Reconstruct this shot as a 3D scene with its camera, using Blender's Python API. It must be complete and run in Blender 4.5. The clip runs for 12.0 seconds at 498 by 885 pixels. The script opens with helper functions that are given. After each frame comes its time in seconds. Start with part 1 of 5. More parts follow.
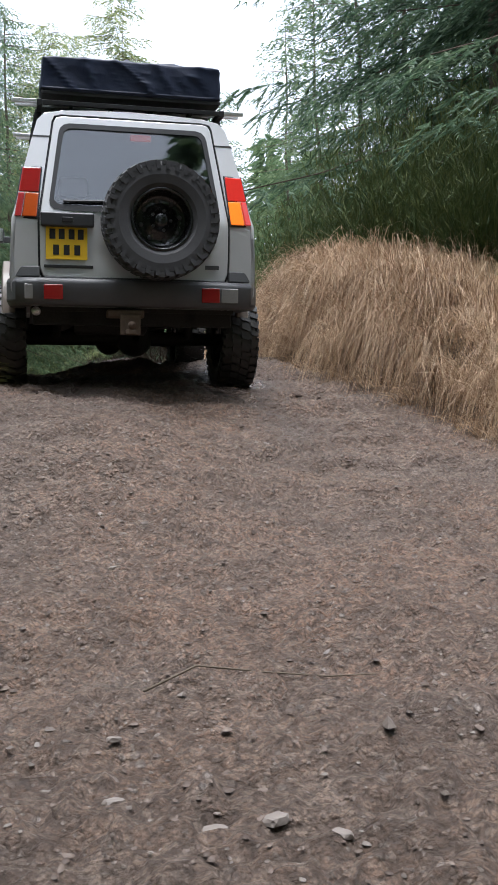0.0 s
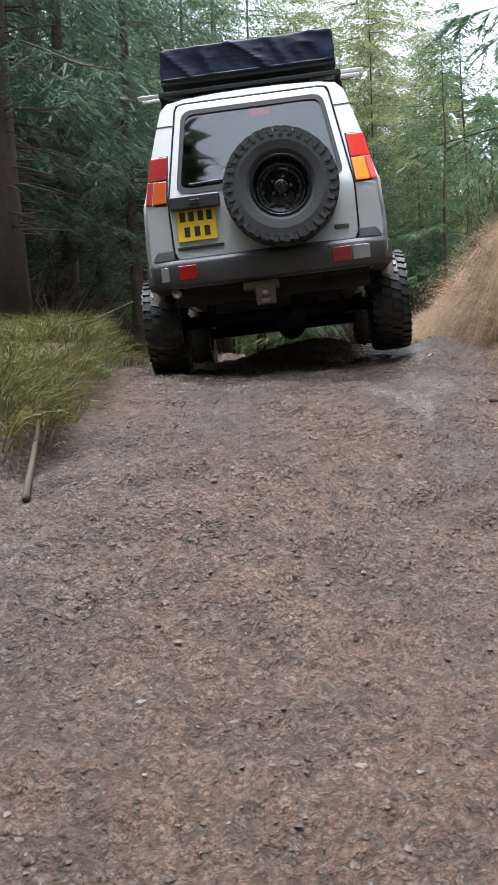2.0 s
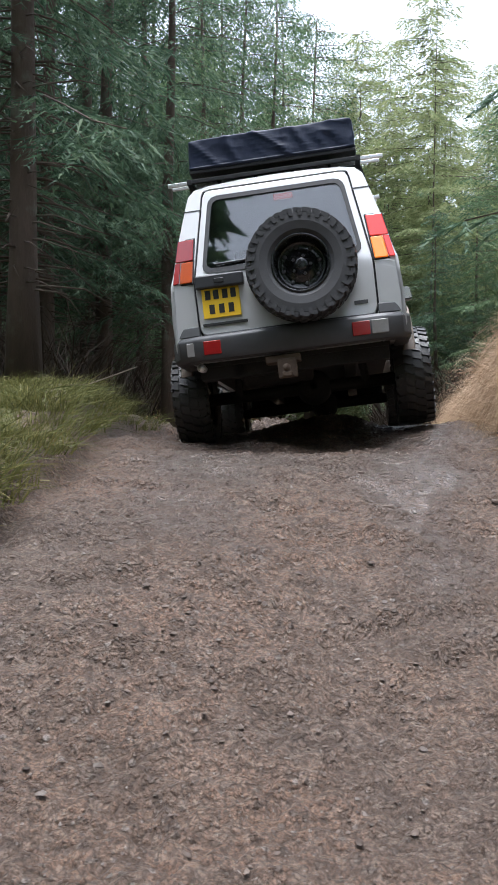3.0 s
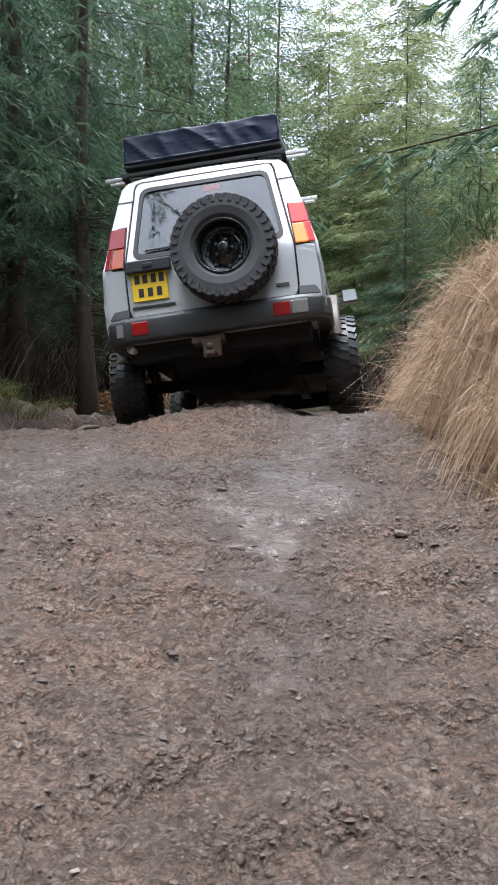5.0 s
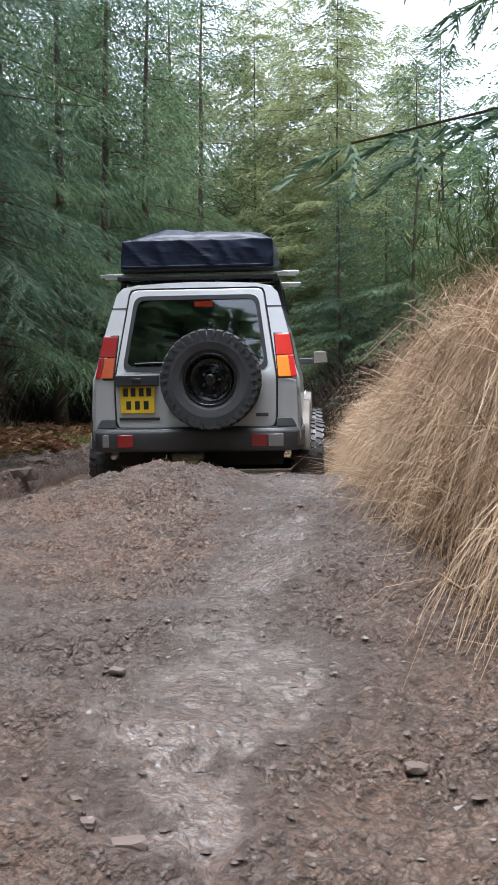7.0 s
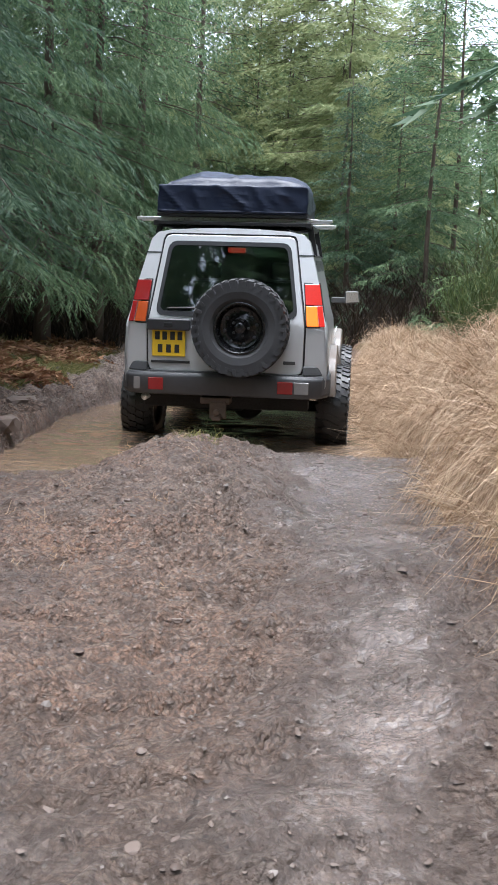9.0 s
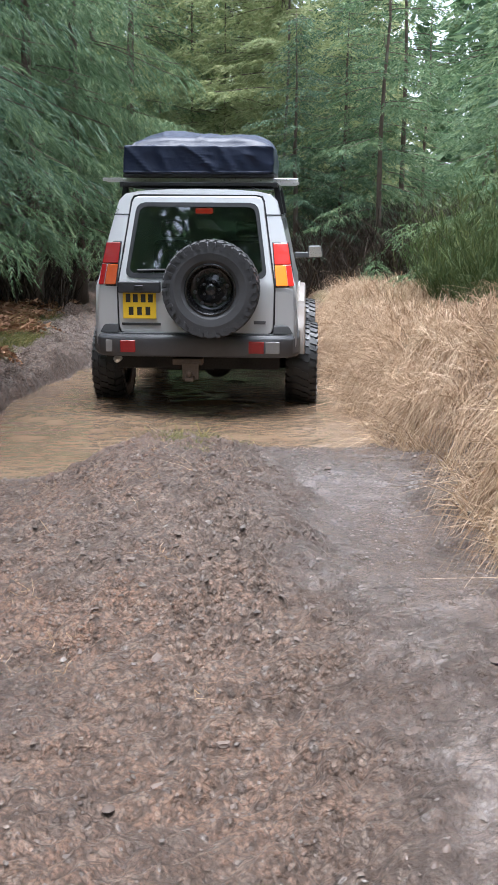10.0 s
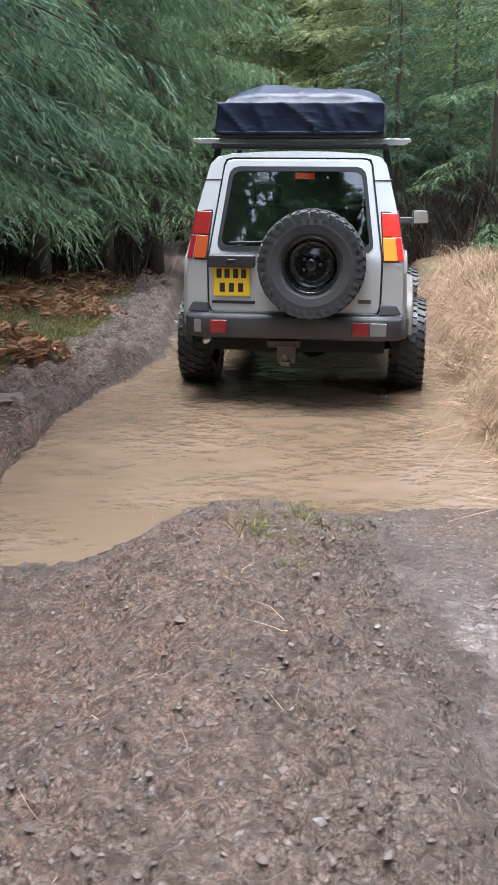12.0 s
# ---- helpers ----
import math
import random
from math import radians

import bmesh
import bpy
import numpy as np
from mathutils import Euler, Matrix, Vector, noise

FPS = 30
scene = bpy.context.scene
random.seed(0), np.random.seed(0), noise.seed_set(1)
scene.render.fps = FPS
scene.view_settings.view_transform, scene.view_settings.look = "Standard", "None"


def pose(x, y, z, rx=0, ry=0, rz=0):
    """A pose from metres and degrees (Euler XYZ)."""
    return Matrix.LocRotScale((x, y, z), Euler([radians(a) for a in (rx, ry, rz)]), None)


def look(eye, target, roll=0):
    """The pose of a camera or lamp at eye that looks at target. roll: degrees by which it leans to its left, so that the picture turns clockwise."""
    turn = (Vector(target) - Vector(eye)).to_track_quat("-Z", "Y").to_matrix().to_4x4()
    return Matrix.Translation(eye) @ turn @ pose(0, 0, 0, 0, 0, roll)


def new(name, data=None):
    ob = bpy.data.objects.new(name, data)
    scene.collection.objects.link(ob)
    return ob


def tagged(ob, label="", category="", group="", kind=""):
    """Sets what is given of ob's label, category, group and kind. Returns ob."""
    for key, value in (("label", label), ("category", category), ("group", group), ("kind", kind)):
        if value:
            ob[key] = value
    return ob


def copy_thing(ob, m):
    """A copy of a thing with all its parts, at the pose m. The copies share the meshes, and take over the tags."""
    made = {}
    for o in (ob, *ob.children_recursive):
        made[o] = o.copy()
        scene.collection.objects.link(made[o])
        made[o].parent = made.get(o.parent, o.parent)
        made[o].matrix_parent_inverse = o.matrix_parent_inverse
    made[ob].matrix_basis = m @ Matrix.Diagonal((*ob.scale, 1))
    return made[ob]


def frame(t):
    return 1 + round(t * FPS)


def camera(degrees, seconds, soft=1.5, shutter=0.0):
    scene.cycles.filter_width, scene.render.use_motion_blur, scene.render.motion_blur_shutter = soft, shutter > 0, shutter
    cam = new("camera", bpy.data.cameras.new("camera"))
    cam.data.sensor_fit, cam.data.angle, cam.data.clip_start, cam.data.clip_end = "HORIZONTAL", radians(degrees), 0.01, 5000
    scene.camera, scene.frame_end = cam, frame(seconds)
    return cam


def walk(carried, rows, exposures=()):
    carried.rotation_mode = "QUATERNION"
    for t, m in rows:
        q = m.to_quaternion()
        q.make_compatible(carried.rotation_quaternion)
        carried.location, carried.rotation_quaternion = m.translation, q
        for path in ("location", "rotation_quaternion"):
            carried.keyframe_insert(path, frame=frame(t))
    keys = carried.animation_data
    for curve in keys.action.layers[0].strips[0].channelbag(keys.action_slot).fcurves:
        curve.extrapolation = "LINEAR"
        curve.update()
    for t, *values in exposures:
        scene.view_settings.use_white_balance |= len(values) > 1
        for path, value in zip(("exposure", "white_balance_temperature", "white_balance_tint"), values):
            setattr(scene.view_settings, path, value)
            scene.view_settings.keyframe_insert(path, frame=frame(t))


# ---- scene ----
cam = camera(28.287, 12.0, soft=1.6, shutter=0.0)
CAM_ROWS = [
    (0, -1.227, 0.349, 0.888, 87.356, 1.766, -15.691),
    (0.5, -0.931, 0.613, 1.025, 85.413, 0.841, -14.69),
    (1, -0.674, 0.931, 1.136, 82.921, 1.556, -5.363),
    (1.5, -0.394, 1.15, 1.284, 85.53, 1.892, -2.372),
    (2, -0.249, 1.47, 1.318, 84.538, 2.703, -0.125),
    (2.5, -0.023, 1.779, 1.404, 84.253, 2.869, -0.154),
    (3, 0.266, 2.053, 1.461, 87.911, -0.607, 3.577),
    (3.5, 0.585, 2.421, 1.478, 87.534, -2.284, -1.274),
    (3.7, 0.706, 2.569, 1.489, 87.001, -2.023, -1.485),
    (5.3, 0.986, 4.182, 1.62, 85.956, 0.008, 4.733),
    (5.5, 0.978, 4.348, 1.669, 84.488, 0.054, 5.476),
    (6, 0.904, 4.81, 1.727, 84.29, -0.258, 3.156),
    (6.5, 0.975, 5.272, 1.784, 85.605, -0.814, -1.729),
    (7, 0.938, 5.726, 1.867, 86.985, 0.216, -1.209),
    (7.5, 0.846, 6.175, 1.975, 84.164, 1.166, -2.846),
    (7.7, 0.84, 6.353, 1.974, 85.087, 1.267, -2.213),
    (9.3, 0.43, 7.378, 2.323, 80.853, -2.982, -2.642),
    (9.5, 0.349, 7.552, 2.362, 80.772, -2.732, -2.834),
    (10, 0.272, 7.982, 2.499, 77.849, -0.852, -6.453),
    (10.5, 0.292, 8.461, 2.599, 73.778, 0.739, -3.496),
    (11, 0.316, 8.967, 2.692, 73.853, -0.573, -7.061),
    (11.5, 0.382, 9.457, 2.708, 75.824, -0.295, -4.11),
    (12, 0.344, 10.003, 2.672, 74.96, -0.464, -1.619),
]
walk(cam, [(t, pose(*p)) for t, *p in CAM_ROWS], exposures=[(0.0, 1.65, 6050, 10), (2.5, 1.85, 5950, 10), (3.5, 1.62, 5900, 10), (5.5, 1.92, 5850, 10), (6.0, 1.95, 5850, 10), (7.5, 1.75, 5900, 10), (9.5, 2.15, 5800, 10), (12.0, 2.3, 5750, 10)])

# ---- light: overcast daylight ----
world = bpy.data.worlds.new("overcast_sky")
scene.world = world
world.use_nodes = True
wn, wl = world.node_tree.nodes, world.node_tree.links
sky = wn.new("ShaderNodeTexSky")
sky.sky_type, sky.sun_disc = "NISHITA", False
sky.sun_elevation, sky.sun_rotation = radians(84), radians(225)
sky.dust_density, sky.air_density = 3.0, 1.0
grey = wn.new("ShaderNodeHueSaturation")
grey.inputs["Saturation"].default_value = 0.34
wl.new(sky.outputs[0], grey.inputs["Color"])
wl.new(grey.outputs[0], wn["Background"].inputs[0])
wn["Background"].inputs[1].default_value = SKY_STRENGTH = 0.15
sun = new("sun", bpy.data.lights.new("sun", "SUN"))
sun.data.energy, sun.data.angle, sun.data.color = 1.5, radians(40), (1.0, 0.985, 0.965)
sun.matrix_world = look((-0.6, -0.6, 13), (0, 0, 0))


# ---- materials ----
def nodes_of(name):
    m = bpy.data.materials.new(name)
    m.use_nodes = True
    nt = m.node_tree
    return m, nt.nodes, nt.links, nt.nodes["Principled BSDF"]


def ramp(nodes, links, fac, stops):
    r = nodes.new("ShaderNodeValToRGB")
    while len(r.color_ramp.elements) < len(stops):
        r.color_ramp.elements.new(0.5)
    for e, (p, c) in zip(r.color_ramp.elements, stops):
        e.position = p
        e.color = (*c, 1) if len(c) == 3 else c
    links.new(fac, r.inputs[0])
    return r.outputs[0]


def noise_tex(nodes, links, scale, detail=4.0, rough=0.6, stretch=None, coord="Object"):
    tc = nodes.new("ShaderNodeTexCoord")
    n = nodes.new("ShaderNodeTexNoise")
    n.inputs["Scale"].default_value, n.inputs["Detail"].default_value, n.inputs["Roughness"].default_value = scale, detail, rough
    out = tc.outputs[coord]
    if stretch:
        mp = nodes.new("ShaderNodeMapping")
        mp.inputs["Scale"].default_value = stretch
        links.new(out, mp.inputs[0])
        out = mp.outputs[0]
    links.new(out, n.inputs["Vector"])
    return n.outputs["Fac"]


def math_node(nodes, links, op, a, b):
    n = nodes.new("ShaderNodeMath")
    n.operation = op
    for k, v in enumerate((a, b)):
        if isinstance(v, (int, float)):
            n.inputs[k].default_value = v
        else:
            links.new(v, n.inputs[k])
    return n.outputs[0]


def mix(nodes, links, fac, a, b):
    n = nodes.new("ShaderNodeMix")
    n.data_type = "RGBA"
    for k, v in ((0, fac), (6, a), (7, b)):
        if isinstance(v, (int, float)):
            n.inputs[k].default_value = v
        elif isinstance(v, tuple):
            n.inputs[k].default_value = (*v, 1)
        else:
            links.new(v, n.inputs[k])
    return n.outputs[2]


def bump(nodes, links, bsdf, height, strength, dist=0.01):
    b = nodes.new("ShaderNodeBump")
    b.inputs["Strength"].default_value, b.inputs["Distance"].default_value = strength, dist
    links.new(height, b.inputs["Height"])
    links.new(b.outputs[0], bsdf.inputs["Normal"])


def surface(name, c1, c2, rough=(0.5, 0.7), metal=0.0, scale=8.0, fine=60.0, bumps=0.15, coat=0.0, dirt=None, dirt_amount=(0.5, 0.75)):
    """A painted, plastic, rubber or metal surface with wear at two scales and optional dried mud."""
    m, n, l, b = nodes_of(name)
    big, small = noise_tex(n, l, scale), noise_tex(n, l, fine, 3.0)
    col = mix(n, l, big, c1, c2)
    r = ramp(n, l, small, [(0.3, (rough[0],) * 3), (0.7, (rough[1],) * 3)])
    if dirt:
        f = ramp(n, l, noise_tex(n, l, scale * 0.6, 8.0, 0.7), [(dirt_amount[0], (0, 0, 0)), (dirt_amount[1], (1, 1, 1))])
        col = mix(n, l, f, col, dirt)
        r = mix(n, l, f, r, (0.8, 0.8, 0.8))
    l.new(col, b.inputs["Base Color"])
    l.new(r, b.inputs["Roughness"])
    b.inputs["Metallic"].default_value = metal
    b.inputs["Coat Weight"].default_value = coat
    if bumps:
        bump(n, l, b, small, bumps, 0.003)
    return m


def pebble_cells(nodes, links, scale):
    """Small stones set in the mud: distance to the middle and a random number of each cell."""
    tc = nodes.new("ShaderNodeTexCoord")
    v = nodes.new("ShaderNodeTexVoronoi")
    v.inputs["Scale"].default_value = scale
    links.new(tc.outputs["Object"], v.inputs["Vector"])
    sep = nodes.new("ShaderNodeSeparateColor")
    links.new(v.outputs["Color"], sep.inputs[0])
    return v.outputs["Distance"], sep.outputs[0], sep.outputs[1]


def ground_material():
    m, n, l, b = nodes_of("wet_mud_track")
    wet = n.new("ShaderNodeAttribute"); wet.attribute_name = "wet"
    veg = n.new("ShaderNodeAttribute"); veg.attribute_name = "veg"
    red = n.new("ShaderNodeAttribute"); red.attribute_name = "red"
    big = noise_tex(n, l, 0.55, 5.0, 0.6)
    mid = noise_tex(n, l, 3.2, 8.0, 0.68)
    fine = noise_tex(n, l, 17.0, 8.0, 0.72)
    grain = noise_tex(n, l, 85.0, 4.0, 0.7)
    streak = noise_tex(n, l, 1.0, 6.0, 0.72, (3.0, 15.0, 8.0))
    mud = mix(n, l, ramp(n, l, big, [(0.38, (0, 0, 0)), (0.62, (1, 1, 1))]), (0.195, 0.120, 0.080), (0.170, 0.132, 0.108))
    mud = mix(n, l, ramp(n, l, mid, [(0.40, (0.75,) * 3), (0.56, (0, 0, 0))]), mud, (0.095, 0.064, 0.047))
    mud = mix(n, l, ramp(n, l, mid, [(0.54, (0, 0, 0)), (0.72, (0.75,) * 3)]), mud, (0.27, 0.205, 0.162))
    # lines across the ledges darkened, their shade painted into the colour
    mud = mix(n, l, ramp(n, l, streak, [(0.36, (0.75,) * 3), (0.48, (0, 0, 0))]), mud, (0.062, 0.043, 0.032))
    mud = mix(n, l, math_node(n, l, "MULTIPLY", red.outputs["Fac"], ramp(n, l, mid, [(0.42, (0.2,) * 3), (0.6, (1, 1, 1))])), mud, (0.218, 0.128, 0.085))
    # crevice shade painted in where the fine relief lies low
    mud = mix(n, l, ramp(n, l, fine, [(0.36, (0.85,) * 3), (0.48, (0, 0, 0))]), mud, (0.055, 0.038, 0.029))
    mud = mix(n, l, ramp(n, l, fine, [(0.54, (0, 0, 0)), (0.70, (0.55,) * 3)]), mud, (0.31, 0.245, 0.20))
    mud = mix(n, l, ramp(n, l, grain, [(0.38, (0.65,) * 3), (0.5, (0, 0, 0))]), mud, (0.06, 0.042, 0.033))
    stones = []
    for scale, share in ((26.0, 0.80), (60.0, 0.72)):
        dist, pick, tone = pebble_cells(n, l, scale)
        f = math_node(n, l, "MULTIPLY", math_node(n, l, "GREATER_THAN", pick, share), ramp(n, l, dist, [(0.26, (1, 1, 1)), (0.42, (0, 0, 0))]))
        stones.append((f, scale))
        mud = mix(n, l, math_node(n, l, "MULTIPLY", f, 0.75), mud, ramp(n, l, tone, [(0.1, (0.08, 0.060, 0.049)), (0.6, (0.16, 0.13, 0.11)), (0.97, (0.30, 0.265, 0.24))]))
    warp = n.new("ShaderNodeVectorMath"); warp.operation = "MULTIPLY_ADD"
    nz = n.new("ShaderNodeTexNoise"); nz.inputs["Scale"].default_value, nz.inputs["Detail"].default_value = 9.0, 3.0
    tco = n.new("ShaderNodeTexCoord")
    l.new(tco.outputs["Object"], nz.inputs["Vector"])
    l.new(nz.outputs["Color"], warp.inputs[0])
    warp.inputs[1].default_value = (0.05, 0.04, 0.03)
    l.new(tco.outputs["Object"], warp.inputs[2])
    crumbs = []
    for scale in (34.0, 78.0):
        vo = n.new("ShaderNodeTexVoronoi")
        vo.inputs["Scale"].default_value = scale
        l.new(warp.outputs[0], vo.inputs["Vector"])
        sc = n.new("ShaderNodeSeparateColor")
        l.new(vo.outputs["Color"], sc.inputs[0])
        crumbs.append((math_node(n, l, "MULTIPLY", math_node(n, l, "SUBTRACT", 0.75, vo.outputs["Distance"]), math_node(n, l, "ADD", sc.outputs[0], 0.25)), scale))
        # dark rims between crumbs imitate the shade in the gaps
        mud = mix(n, l, ramp(n, l, vo.outputs["Distance"], [(0.45, (0, 0, 0)), (0.75, (0.6,) * 3)]), mud, (0.055, 0.038, 0.029))
        mud = mix(n, l, ramp(n, l, sc.outputs[1], [(0.80, (0, 0, 0)), (0.97, (0.2,) * 3)]), mud, (0.32, 0.26, 0.215))
    moss = mix(n, l, mid, (0.06, 0.085, 0.02), (0.16, 0.15, 0.05))
    litter = mix(n, l, fine, (0.05, 0.032, 0.018), (0.17, 0.10, 0.055))
    moss = mix(n, l, ramp(n, l, big, [(0.42, (0, 0, 0)), (0.6, (1, 1, 1))]), moss, litter)
    vf = ramp(n, l, math_node(n, l, "ADD", veg.outputs["Fac"], math_node(n, l, "MULTIPLY", math_node(n, l, "SUBTRACT", mid, 0.5), 0.7)), [(0.4, (0, 0, 0)), (0.6, (1, 1, 1))])
    col = mix(n, l, vf, mud, moss)
    wf = math_node(n, l, "ADD", wet.outputs["Fac"], math_node(n, l, "ADD", math_node(n, l, "MULTIPLY", math_node(n, l, "SUBTRACT", mid, 0.5), 1.5), math_node(n, l, "MULTIPLY", math_node(n, l, "SUBTRACT", fine, 0.5), 0.8)))
    wr = ramp(n, l, wf, [(0.2, (0.58,) * 3), (0.64, (0.46,) * 3), (0.76, (0.28,) * 3), (0.90, (0.12,) * 3)])
    col = mix(n, l, ramp(n, l, wf, [(0.35, (0, 0, 0)), (0.75, (0.65,) * 3)]), col, (0.062, 0.049, 0.042))
    l.new(col, b.inputs["Base Color"])
    l.new(wr, b.inputs["Roughness"])
    l.new(ramp(n, l, wf, [(0.35, (0.3,) * 3), (0.95, (0.5,) * 3)]), b.inputs["Specular IOR Level"])
    h = math_node(n, l, "ADD", math_node(n, l, "MULTIPLY", mid, 0.065), math_node(n, l, "MULTIPLY", streak, 0.03))
    h = math_node(n, l, "ADD", h, math_node(n, l, "ADD", math_node(n, l, "MULTIPLY", fine, 0.03), math_node(n, l, "MULTIPLY", grain, 0.006)))
    for f, scale in crumbs:
        h = math_node(n, l, "ADD", h, math_node(n, l, "MULTIPLY", f, 0.9 / scale))
    for f, scale in stones:
        h = math_node(n, l, "ADD", h, math_node(n, l, "MULTIPLY", f, 0.25 / scale))
    bp = n.new("ShaderNodeBump")
    bp.inputs["Distance"].default_value = 1.0
    l.new(ramp(n, l, wf, [(0.6, (1, 1, 1)), (0.95, (0.36,) * 3)]), bp.inputs["Strength"])
    l.new(h, bp.inputs["Height"])
    l.new(bp.outputs[0], b.inputs["Normal"])
    return m


def island_material(name, stops, rough=0.6, sss=0.0, thin=0.0, hue_noise=0.6):
    """Leaves, blades and stones: colour from the island's own random number and a broad noise."""
    m, n, l, b = nodes_of(name)
    g = n.new("ShaderNodeNewGeometry")
    f = math_node(n, l, "ADD", math_node(n, l, "MULTIPLY", g.outputs["Random Per Island"], 0.65), math_node(n, l, "MULTIPLY", math_node(n, l, "SUBTRACT", noise_tex(n, l, hue_noise, 3.0), 0.3), 0.8))
    l.new(ramp(n, l, f, stops), b.inputs["Base Color"])
    b.inputs["Roughness"].default_value = rough
    b.inputs["Specular IOR Level"].default_value = 0.3
    if thin:
        tr = n.new("ShaderNodeBsdfTranslucent")
        l.new(ramp(n, l, f, stops), tr.inputs[0])
        ms = n.new("ShaderNodeMixShader")
        ms.inputs[0].default_value = thin
        l.new(b.outputs[0], ms.inputs[1])
        l.new(tr.outputs[0], ms.inputs[2])
        l.new(ms.outputs[0], n["Material Output"].inputs[0])
    return m


MUD = (0.17, 0.125, 0.095)
mat_ground = ground_material()
mat_silver = surface("silver_paint", (0.49, 0.49, 0.49), (0.56, 0.56, 0.555), (0.28, 0.38), 0.35, 3.0, 90.0, 0.02, 0.5, MUD, (0.62, 0.95))
mat_silver_low = surface("muddy_silver_paint", (0.10, 0.085, 0.07), (0.19, 0.17, 0.15), (0.5, 0.7), 0.0, 3.0, 70.0, 0.05, 0.3, (0.16, 0.12, 0.09), (0.38, 0.72))
mat_trim = surface("grey_plastic", (0.045, 0.046, 0.048), (0.075, 0.075, 0.077), (0.4, 0.6), 0, 6.0, 140.0, 0.2, 0, MUD, (0.64, 1.0))
mat_bumper = surface("worn_bumper_plastic", (0.035, 0.035, 0.038), (0.075, 0.075, 0.078), (0.35, 0.55), 0, 5.0, 120.0, 0.2, 0, MUD, (0.62, 1.0))
mat_black = surface("black_metal", (0.012, 0.012, 0.013), (0.025, 0.025, 0.026), (0.35, 0.55), 0.2, 9.0, 90.0, 0.15)
# chassis parts, sunk to near black to imitate shade under the car
mat_under = surface("shade_dark_chassis", (0.006, 0.0055, 0.005), (0.016, 0.013, 0.011), (0.7, 0.9), 0, 9.0, 60.0, 0.3)
mat_rubber = surface("tyre_rubber", (0.028, 0.028, 0.030), (0.055, 0.055, 0.057), (0.6, 0.8), 0, 10.0, 120.0, 0.25, 0, MUD, (0.66, 0.95))
mat_rubber_wet = surface("wet_muddy_tyre_rubber", (0.012, 0.0115, 0.011), (0.028, 0.026, 0.024), (0.25, 0.6), 0, 10.0, 120.0, 0.25, 0, (0.055, 0.042, 0.032), (0.52, 0.8))
mat_rim = surface("black_steel_rim", (0.008, 0.008, 0.009), (0.02, 0.02, 0.021), (0.18, 0.3), 0.3, 9.0, 60.0, 0.05, 0.5)
mat_chrome = surface("bright_aluminium", (0.72, 0.72, 0.72), (0.82, 0.82, 0.82), (0.25, 0.4), 0.9, 20.0, 90.0, 0.05)
mat_plate = surface("yellow_plate", (0.78, 0.50, 0.02), (0.85, 0.56, 0.03), (0.3, 0.45), 0, 10.0, 60.0, 0.02, 0, MUD, (0.66, 1.0))
mat_ink = surface("black_lettering", (0.012, 0.012, 0.012), (0.02, 0.02, 0.02), (0.4, 0.6), 0, 9.0, 60.0, 0)
mat_hitch = surface("rusty_tow_hitch", (0.07, 0.045, 0.03), (0.15, 0.105, 0.075), (0.6, 0.85), 0.2, 14.0, 70.0, 0.5)
mat_handle = surface("black_handle_plastic", (0.020, 0.021, 0.024), (0.04, 0.04, 0.043), (0.3, 0.5), 0, 8.0, 120.0, 0.1)
mat_seat = surface("dark_seat_cloth", (0.03, 0.032, 0.036), (0.05, 0.052, 0.058), (0.8, 0.9), 0, 9.0, 90.0, 0.1)


def lens_material(name, colour, glow=0.0):
    m, n, l, b = nodes_of(name)
    f = noise_tex(n, l, 70.0, 2.0)
    l.new(mix(n, l, f, tuple(c * 0.75 for c in colour), colour), b.inputs["Base Color"])
    b.inputs["Roughness"].default_value = 0.12
    b.inputs["Coat Weight"].default_value = 0.6
    if glow:
        b.inputs["Emission Color"].default_value = (*colour, 1)
        b.inputs["Emission Strength"].default_value = glow
    return m


mat_red = lens_material("red_lens", (0.27, 0.012, 0.012))
mat_red_lit = lens_material("lit_red_lens", (0.50, 0.025, 0.018), 0.15)
mat_amber = lens_material("amber_lens", (0.40, 0.065, 0.010))
mat_amber_lit = lens_material("lit_amber_lens", (0.75, 0.17, 0.015), 0.3)
mat_clear = lens_material("clear_lens", (0.2, 0.19, 0.18))
mat_stop = lens_material("stop_lamp", (0.45, 0.03, 0.012), 0.3)


def glass_material():
    m, n, l, b = nodes_of("tinted_glass")
    b.inputs["Base Color"].default_value = (0.32, 0.36, 0.38, 1)
    b.inputs["Roughness"].default_value = 0.02
    b.inputs["Transmission Weight"].default_value = 1.0
    b.inputs["IOR"].default_value = 1.85
    bump(n, l, b, noise_tex(n, l, 2.0, 1.0), 0.03, 0.01)
    return m


mat_glass = glass_material()


def tarp_material():
    m, n, l, b = nodes_of("navy_pvc_cover")
    f = noise_tex(n, l, 5.0, 5.0)
    l.new(mix(n, l, f, (0.008, 0.012, 0.028), (0.02, 0.027, 0.052)), b.inputs["Base Color"])
    l.new(ramp(n, l, noise_tex(n, l, 9.0, 3.0), [(0.3, (0.34,) * 3), (0.7, (0.48,) * 3)]), b.inputs["Roughness"])
    b.inputs["Specular IOR Level"].default_value = 0.3
    bump(n, l, b, noise_tex(n, l, 9.0, 5.0, 0.6), 0.2, 0.02)
    return m


mat_tarp = tarp_material()


